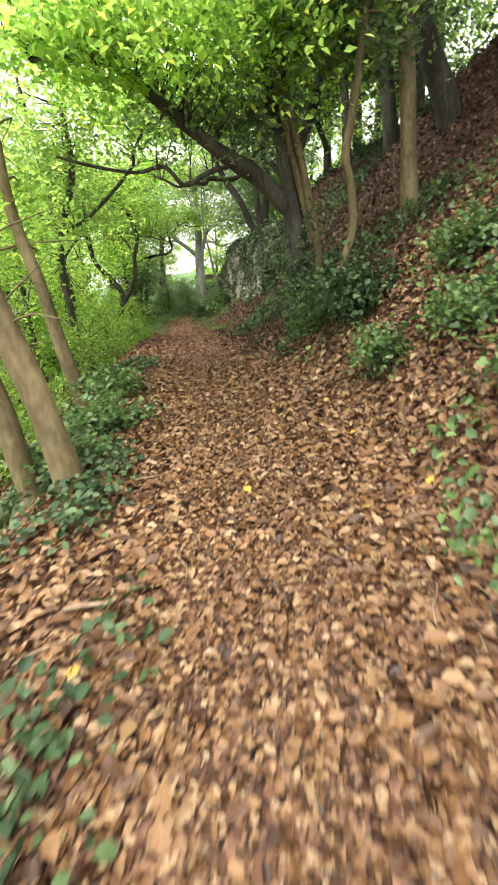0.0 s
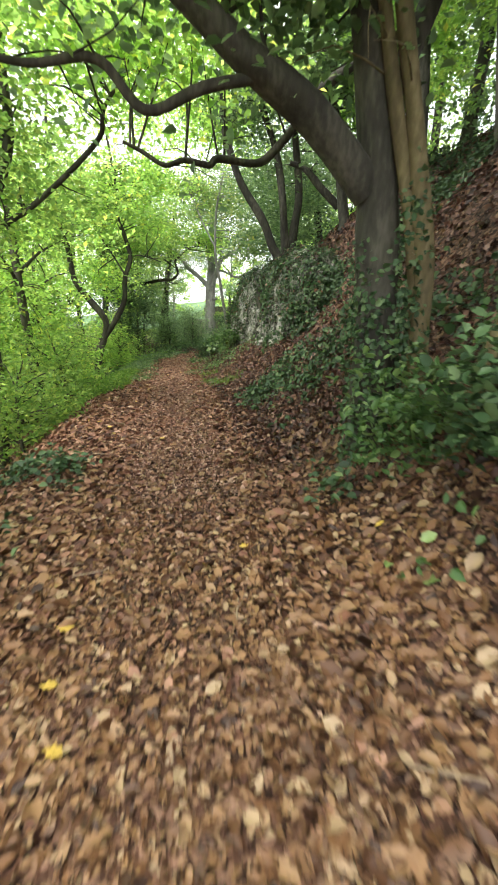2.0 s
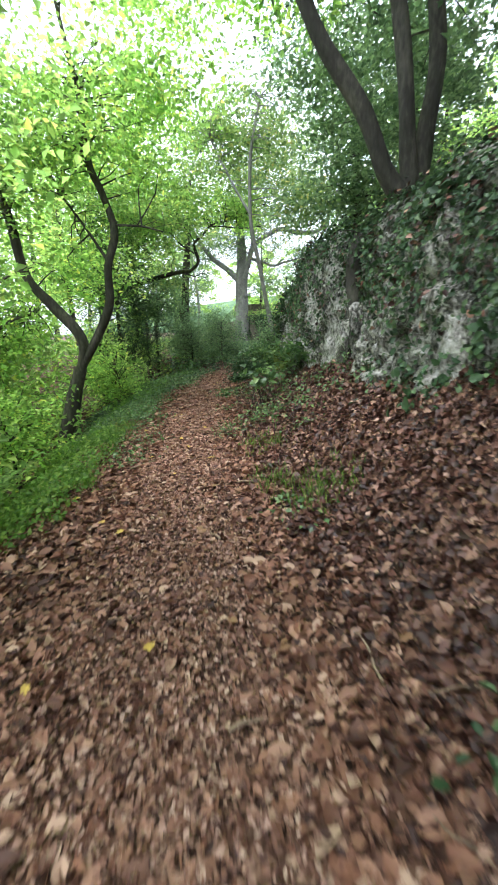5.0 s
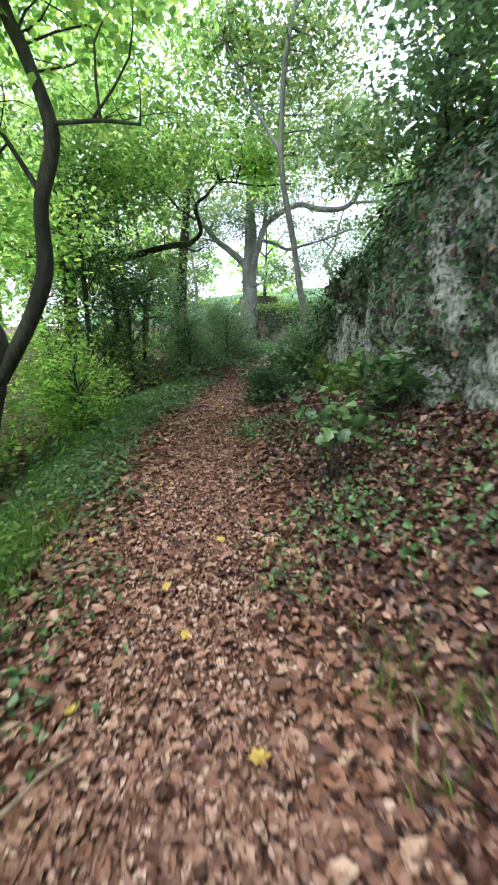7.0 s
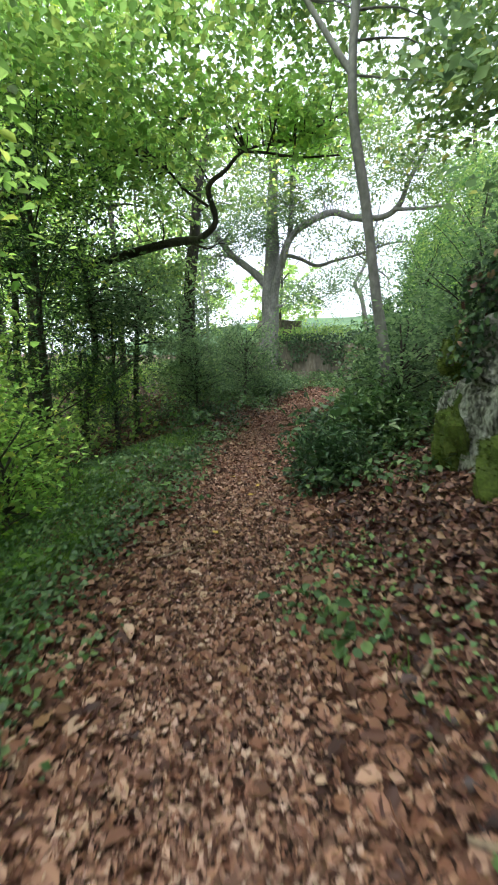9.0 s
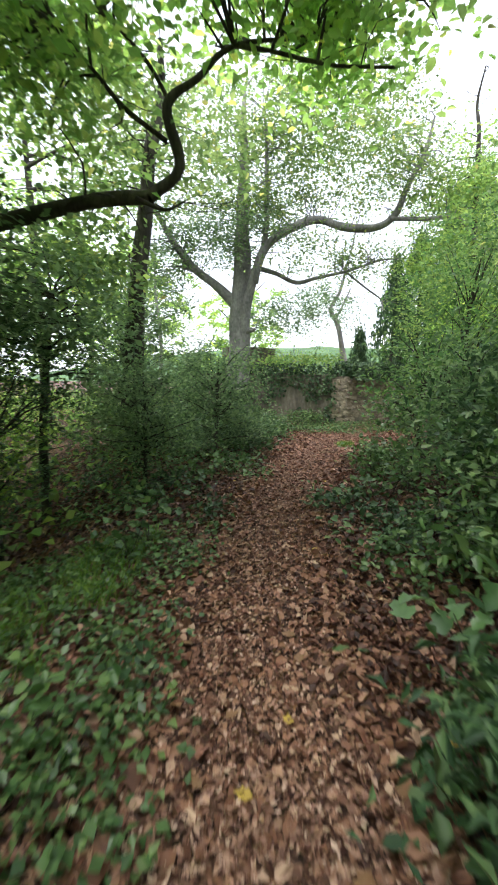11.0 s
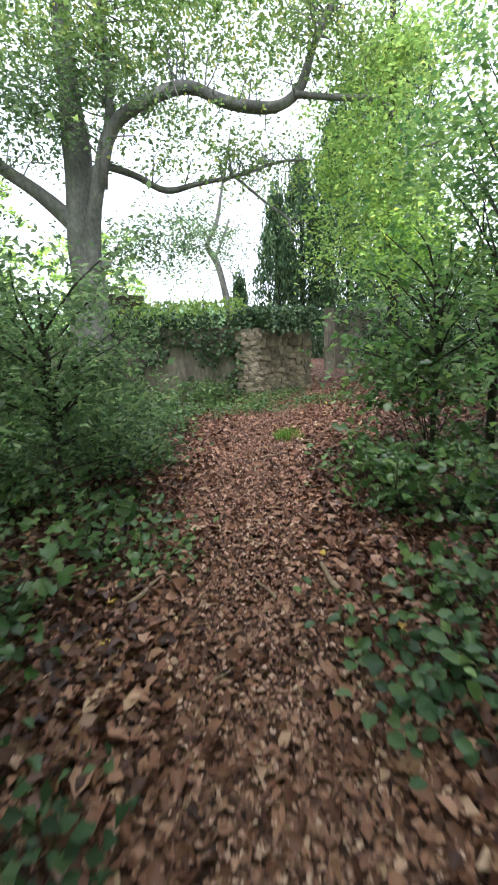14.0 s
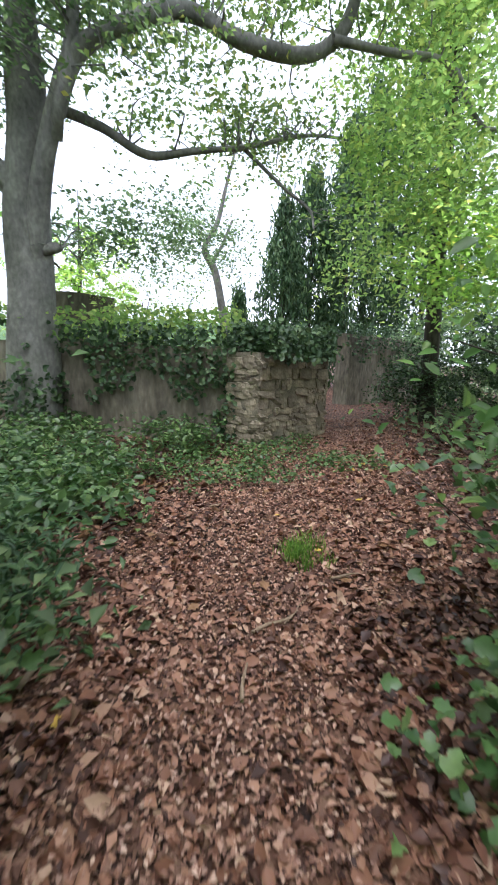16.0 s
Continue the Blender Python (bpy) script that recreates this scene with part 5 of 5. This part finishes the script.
bush("layered green beech sapling on the low bank", 2.5, 13.6, 0.75, 1.6, 1900, BEECH, RNG, 0.075, 0.35, per=24, spread=0.18)
bush("blue-green leafy shrub overhanging the path", 3.05, 15.3, 0.7, 0.7, 640, BRAMBLE, RNG, 0.085, 0.45, per=12, spread=0.14, aspect=0.7, shape="lobed", lean=(-0.35, 0.1))
for fx, fy, fr, fh, fn in [(1.9, 14.5, 0.33, 0.45, 330), (2.15, 14.2, 0.4, 0.6, 380), (2.1, 15.1, 0.35, 0.5, 300), (1.3, 13.5, 0.25, 0.22, 90), (1.75, 13.4, 0.35, 0.4, 200)]:
    bush("leafy bramble with broad green leaves beside the path", fx, fy, fr, fh, fn, BRAMBLE, RNG, 0.072, 0.02, per=8, spread=0.1, name="bramble", aspect=0.75, shape="lobed")
for fx, fy, fr, fh, fn in [(-0.75, 14.2, 0.4, 0.35, 200), (-0.2, 14.9, 0.35, 0.3, 180), (0.0, 15.6, 0.4, 0.4, 220), (0.35, 16.3, 0.4, 0.35, 220), (-1.1, 13.2, 0.4, 0.3, 160), (-1.2, 12.2, 0.35, 0.3, 140)]:
    bush("leafy bramble sprawling over fallen leaves", fx, fy, fr, fh, int(fn * 0.55), BRAMBLE, RNG, 0.09, 0.0, per=7, spread=0.12, name="bramble", aspect=0.7, shape="lobed")
bush("dark glossy shrub beside the gateway", 7.3, 20.8, 0.8, 1.5, 3000, IVY, RNG, 0.08)
bush("dark shrub beyond the gateway", 8.6, 18.2, 1.3, 2.8, 4500, CANOPY_DARK, RNG, 0.1)
bush("dark shrub beyond the gateway", 10.5, 20.5, 1.5, 3.2, 4500, CANOPY_DARK, RNG, 0.11)
bush("dark leafy shrub closing the view past the gateway", 9.6, 21.6, 1.6, 3.6, 6000, CANOPY_DARK, RNG, 0.1)
bush("dark leafy shrub under the gateway trees", 8.7, 19.9, 1.2, 2.6, 4500, IVY, RNG, 0.09)
bush("dark shrub on the low bank", 6.2, 13.6, 1.2, 2.6, 4500, CANOPY_DARK, RNG, 0.09)
bush("blue-green yew shrub overhanging the low bank", 1.7, 11.4, 0.6, 1.3, 2600, YEW, RNG, 0.085, 0.1, aspect=0.35)
LIME_T = ([(7.4, 20.6, 0.3), (7.2, 20.5, 2.5), (6.9, 20.3, 5.0), (6.8, 20.3, 8.0)], [0.16, 0.13, 0.1, 0.05])
grow("bright yellow-green tree hanging over the gateway", [LIME_T], BARK_DARK, RNG, [((6.2, 19.8, 4.4), (1.7, 1.5, 1.9), 9500, 0.09, CANOPY_LIME), ((6.9, 20.4, 6.8), (1.8, 1.6, 1.4), 5000, 0.1, CANOPY_LIME), ((6.0, 18.6, 3.0), (0.9, 0.9, 0.8), 2500, 0.09, CANOPY)])
wild_tree(6.4, 16.0, 6.0, 1.8, CANOPY_MID, 6000, BARK_DARK, RNG, 0.1, 0.2)


def spire(label, x, y, r, h, n, rng):
    """An upright dark conifer: needle sprays that hang in tiers."""
    z = float(land(x, y)) - 0.1
    top = empty("yew_tree", (x, y, z), label, "tree", "dark conifers")
    v, f, _ = tube([(x, y, z), (x, y, z + h * 0.5), (x, y, z + h * 0.95)], [0.16, 0.1, 0.03], 8)
    ob = mesh_object("trunk", v, f, BARK_DARK, top)
    ob.matrix_parent_inverse = Matrix.Translation(-top.location)
    m, per = n // 40, 40
    t = rng.random(m) ** 0.8
    a = rng.uniform(0, 2 * np.pi, m)
    rr = r * (1 - t ** 3.5) * rng.uniform(0.55, 1.05, m)
    q = np.stack([x + rr * np.cos(a), y + rr * np.sin(a), z + 0.2 + t * h], 1)
    pts = (q[:, None, :] + rng.normal(0, 1, (m, per, 3)) * np.array([0.14, 0.14, 0.3])).reshape(-1, 3)
    nr = rng.normal(size=pts.shape) * np.array([1, 1, 0.3])
    v, f = blades(pts, nr, rng.uniform(0.14, 0.3, len(pts)), rng, aspect=0.3, along_dir=np.array([[0, 0, -1.0]]))
    ob = mesh_object("crown", v, f, YEW, top, smooth=False)
    ob.matrix_parent_inverse = Matrix.Translation(-top.location)


for sx, sy, sr, sh, sn in [(9.0, 29.5, 0.95, 6.4, 5200), (10.4, 29.8, 1.2, 7.9, 6800), (11.6, 29.2, 1.3, 9.4, 8000), (13.2, 30.0, 1.6, 11.5, 9500), (14.6, 29.4, 1.5, 12.2, 7500), (16.6, 30.0, 2.0, 14.0, 8000)]:
    spire("tall columnar dark yew tree beyond the gateway", sx, sy, sr, sh, sn, RNG)
spire("small dark conifer spire", 8.1, 31.5, 0.4, 3.4, 2500, RNG)


# ---- the old wall and gate pillar ----
def stone_mesh(w, d, h, seed):
    bm = bmesh.new()
    bmesh.ops.create_cube(bm, size=1, matrix=Matrix.Diagonal((w, d, h, 1)))
    bmesh.ops.subdivide_edges(bm, edges=bm.edges[:], cuts=1, use_grid_fill=True)
    for v in bm.verts:
        far = abs(v.co.x) / w + abs(v.co.z) / h + abs(v.co.y) / d
        v.co *= 1.0 - 0.3 * max(0.0, far - 1.0)
        v.co += Vector((noise.noise(v.co * 9 + Vector((seed, 0, 0))), noise.noise(v.co * 9 + Vector((0, seed, 0))), noise.noise(v.co * 9 + Vector((0, 0, seed))))) * 0.03
    me = bpy.data.meshes.new("stone")
    bm.to_mesh(me)
    bm.free()
    me.materials.append(STONE)
    return me


STONES = [stone_mesh(w, 0.1, 0.15, k) for k, w in enumerate((0.13, 0.19, 0.26, 0.33))]


def stone_body(name, label, length, thick, height, m, mat, seed):
    """The solid core of a wall, lumpy with age."""
    bm = bmesh.new()
    bmesh.ops.create_cube(bm, size=1, matrix=Matrix.Translation((0, 0, height / 2)) @ Matrix.Diagonal((length, thick, height, 1)))
    bmesh.ops.subdivide_edges(bm, edges=bm.edges[:], cuts=20, use_grid_fill=True)
    for v in bm.verts:
        q = v.co * 2.2 + Vector((seed, seed, 0))
        v.co += Vector((noise.noise(q), noise.noise(q + Vector((7, 0, 0))), noise.noise(q + Vector((0, 9, 0))))) * 0.035
    me = bpy.data.meshes.new(name)
    bm.to_mesh(me)
    bm.free()
    me.materials.append(mat)
    ob = new(name, me)
    ob.matrix_world = m
    return tagged(ob, label, "wall", kind="structure")


def course(parent, length, height, face, rng):
    """Courses of separate stones laid against one face of a wall; face: the pose of the face's lower left corner."""
    z = 0.0
    while z < height - 0.1:
        x = 0.0
        hh = rng.uniform(0.07, 0.15)
        z += hh / 2
        while x < length - 0.08:
            k = int(rng.integers(0, 4))
            w = (0.13, 0.19, 0.26, 0.33)[k]
            if x + w > length + 0.03:
                k, w = 0, 0.13
            ob = new("stone", STONES[k])
            ob.parent = parent
            ob.matrix_local = face @ pose(x + w / 2, 0.062 + rng.normal(0, 0.008), z + rng.normal(0, 0.012), rng.normal(0, 3), rng.normal(0, 5.0), rng.normal(0, 3)) @ Matrix.Diagonal((1.04, 1, hh / 0.15 * rng.uniform(0.9, 1.25), 1))
            x += w + 0.004
        z += hh / 2 + 0.002


PIL = Matrix.Translation((3.27, 19.55, 0.28)) @ pose(0, 0, 0, 0, 0, 26)
gate_pillar = stone_body("wall_pillar", "square rough stone gate pillar capped with ivy", 1.76, 0.55, 1.4, PIL @ Matrix.Translation((0.88, 0.31, 0)), MORTAR, 1.0)
WALL = Matrix.Translation((3.25, 20.2, 0.2)) @ pose(0, 0, 0, 0, 0, 147)
stone_body("wall_left", "old roughly rendered grey garden wall overgrown with ivy", 5.2, 0.4, 1.55, WALL @ Matrix.Translation((2.6, 0, 0)), OLD_WALL, 4.0)
WALR = Matrix.Translation((7.7, 23.8, 0.4)) @ pose(0, 0, 0, 0, 0, 12)
stone_body("wall_right", "old rendered wall beyond the gateway under trees", 4.0, 0.45, 1.9, WALR @ Matrix.Translation((2.0, 0, 0)), OLD_WALL, 8.0)
RETURN = Matrix.Translation((0.3, 23.0, 0.2)) @ pose(0, 0, 0, 0, 0, 10)
stone_body("wall_back", "dark stone block behind the old wall", 1.6, 0.7, 2.4, RETURN @ Matrix.Translation((0.8, 0, 0)), OLD_WALL, 6.0)


def wall_ivy(label, m, length, z0, z1, count, rng, y=0.0, mat=IVY, thick=0.25, more=0.0, fade=0.0):
    x, z = rng.uniform(0, length, count), rng.uniform(z0, z1, count)
    ok = lump(x, z, 2.4, 3.0) + (z - (z0 + z1) / 2) / (z1 - z0) * 2.2 - fade * x / length > -0.2 - more
    x, z = x[ok], z[ok]
    q = np.stack([x, y + rng.normal(0, thick, len(x)), z + 0.06 * lump(x, x, 5), np.ones(len(x))], 1)
    pts = (np.array(m) @ q.T).T[:, :3]
    v, f = blades(pts, rng.normal(size=pts.shape) * 0.6 + np.array([-0.2, -0.8, 0.5]), rng.uniform(0.05, 0.1, len(pts)), rng, aspect=0.8, shape="six")
    tagged(mesh_object("ivy", v, f, mat, smooth=False), label, "ivy", kind="stuff")


wall_ivy("dark ivy heaped on the gate pillar", PIL, 1.76, 1.3, 1.78, 3200, RNG, 0.25, thick=0.24, more=3.0)
wall_ivy("dark ivy hanging thickly over the wall by the pillar", WALL, 4.2, 0.1, 1.8, 6500, RNG, 0.2, thick=0.12, more=0.65, fade=2.6)
wall_ivy("bright climbing leaves along the wall's top", WALL, 3.6, 1.5, 2.05, 1400, RNG, 0.0, CANOPY_LIME, 0.3)
wall_ivy("dark ivy hanging on the wall by the gateway", WALR, 4.0, 0.2, 2.2, 3000, RNG, -0.25, thick=0.15)
bush("light green hedge bush behind the wall", 3.0, 21.6, 0.7, 2.4, 3000, CANOPY_LIME, RNG, 0.06)
bush("light green hedge bush behind the wall", 2.2, 22.4, 0.7, 2.5, 2500, CANOPY, RNG, 0.06)


def palisade(x, y, z, n, rng):
    top = empty("metal_fence", (x, y, z), "grey metal palisade fence behind the wall", "fence")
    bm = bmesh.new()
    bmesh.ops.create_cube(bm, size=1, matrix=Matrix.Diagonal((0.06, 0.02, 2.0, 1)))
    for v in bm.verts:
        if v.co.z > 0:
            v.co.x *= 0.35
    me = bpy.data.meshes.new("pale")
    bm.to_mesh(me)
    bm.free()
    me.materials.append(METAL)
    rail = bpy.data.meshes.new("rail")
    bm = bmesh.new()
    bmesh.ops.create_cube(bm, size=1, matrix=Matrix.Diagonal((n * 0.15, 0.04, 0.05, 1)))
    bm.to_mesh(rail)
    bm.free()
    rail.materials.append(METAL)
    for k in range(n):
        ob = new("pale", me)
        ob.parent = top
        ob.location = (k * 0.15, 0, 1.0)
    for h in (0.4, 1.6):
        ob = new("rail", rail)
        ob.parent = top
        ob.location = ((n - 1) * 0.075, 0.033, h)


palisade(1.5, 26.0, float(land(1.5, 26.0)) + 0.3, 16, RNG)

# the far hillside
bm = bmesh.new()
bmesh.ops.create_grid(bm, x_segments=60, y_segments=30, size=1)
for v in bm.verts:
    e = max(0, 1 - (v.co.x ** 2 + v.co.y ** 2))
    v.co = Vector((80 + v.co.x * 190, 260 + v.co.y * 80, -3 + 24 * e + 2.0 * noise.noise(v.co * 9)))
me = bpy.data.meshes.new("backdrop")
bm.to_mesh(me)
bm.free()
me.materials.append(HILL)
tagged(new("backdrop", me), "hazy wooded hillside far off", "hill", kind="structure")


# ---- sticks and stones on the path ----
def stick(x, y, yaw, length, r, rng, label="dry broken twig lying on fallen leaves"):
    z = float(land(x, y)) + r + 0.02
    pts = [(-length / 2, 0, 0), (-length * 0.15, rng.normal(0, 0.035) * length, 0.006), (length * 0.2, rng.normal(0, 0.035) * length, 0.0), (length / 2, 0, 0.004)]
    v, f, _ = tube(pts, [r, r * 0.95, r * 0.8, r * 0.5], 7, rng, 0.1)
    n = len(v)
    caps = np.array([[0, 1, 2, 3], [n - 1, n - 2, n - 3, n - 4]])
    ob = mesh_object("twig", v, np.vstack([f, caps]), WOOD)
    ob.matrix_world = pose(x, y, z, 0, 0, yaw)
    tagged(ob, label, "twig", "twigs on the path")


for sx, sy, sa, sl, sr in [(0.95, 14.0, 75, 0.3, 0.018), (0.6, 14.1, 95, 0.22, 0.01), (0.0, 14.35, 40, 0.3, 0.012), (0.35, 7.0, 60, 0.4, 0.012), (0.3, 6.2, -30, 0.35, 0.012), (-0.55, -9.2, 5, 0.25, 0.014), (0.6, 16.3, 60, 0.3, 0.014), (1.7, 16.2, 10, 0.28, 0.01),
                           (2.3, 16.4, -5, 0.2, 0.01), (-0.9, 3.2, 50, 0.35, 0.012), (-1.2, 4.6, 30, 0.3, 0.014), (0.4, 3.3, 70, 0.2, 0.01), (0.2, 5.9, 75, 0.18, 0.012), (1.4, 15.9, 60, 0.22, 0.009)]:
    stick(sx, sy, sa, sl, sr, RNG)
for _ in range(46):
    sy = RNG.uniform(-11, 19)
    stick(float(centre(sy)) + RNG.uniform(-1.0, 1.3), sy, RNG.uniform(0, 180), RNG.uniform(0.1, 0.3), RNG.uniform(0.003, 0.008), RNG)

# single leaves that lie on top of the litter
def single_leaf(name, size, mat, seed):
    """A lobed, curled leaf with a stalk, lying flat."""
    rng = np.random.default_rng(seed)
    edge = [(0.0, -0.5), (0.16, -0.34), (0.34, -0.2), (0.24, -0.05), (0.36, 0.14), (0.16, 0.2), (0.0, 0.52), (-0.16, 0.2), (-0.34, 0.12), (-0.24, -0.05), (-0.36, -0.2), (-0.15, -0.34)]
    curl = rng.uniform(0.2, 0.6)
    v = [(0, 0, 0)] + [(x * size, y * size, size * (curl * x * x + 0.25 * rng.normal(0, 0.25) * abs(y))) for x, y in edge]
    f = [(0, k + 1, (k + 1) % len(edge) + 1) for k in range(len(edge))]
    n = len(v)
    v += [(0.008 * size, -0.48 * size, 0.002), (-0.008 * size, -0.48 * size, 0.002), (0.03 * size, -0.85 * size, 0.01)]
    f.append((n, n + 1, n + 2))
    me = bpy.data.meshes.new(name)
    me.from_pydata(v, [], f)
    me.materials.append(mat)
    return me


YELLOW_LEAVES = [single_leaf("yellow_leaf", s, YELLOW, k) for k, s in enumerate((0.06, 0.075, 0.085))]
BROWN_LEAVES = [single_leaf("brown_leaf", s, LITTER, 10 + k) for k, s in enumerate((0.07, 0.085, 0.1))]
for n_, meshes, label_, group_ in [(64, YELLOW_LEAVES, "fresh yellow fallen leaf on brown litter", "yellow leaves on the path"), (150, BROWN_LEAVES, "large curled brown sycamore leaf on the path", "large brown leaves on the path")]:
    for k in range(n_):
        sy = RNG.uniform(-10.5, 18.5)
        sx = float(centre(sy)) + RNG.uniform(-1.1, 1.4)
        ob = new(meshes[0].name.split(".")[0], meshes[k % 3])
        nr = land_normal(np.array([sx]), np.array([sy]))[0]
        up = Vector((*nr,)) + Vector((*RNG.normal(0, 0.12, 3),))
        ob.matrix_world = Matrix.Translation((sx, sy, float(land(sx, sy)) + 0.03)) @ up.to_track_quat("Z", "Y").to_matrix().to_4x4() @ pose(0, 0, 0, 0, 0, RNG.uniform(0, 360))
        tagged(ob, label_, "leaf", group_)

# stones of the gate pillar, laid last
course(gate_pillar, 1.76, 1.4, Matrix.Translation((-0.88, -0.31, 0)), RNG)
course(gate_pillar, 0.55, 1.4, Matrix.Translation((-0.92, 0.27, 0)) @ pose(0, 0, 0, 0, 0, -90), RNG)
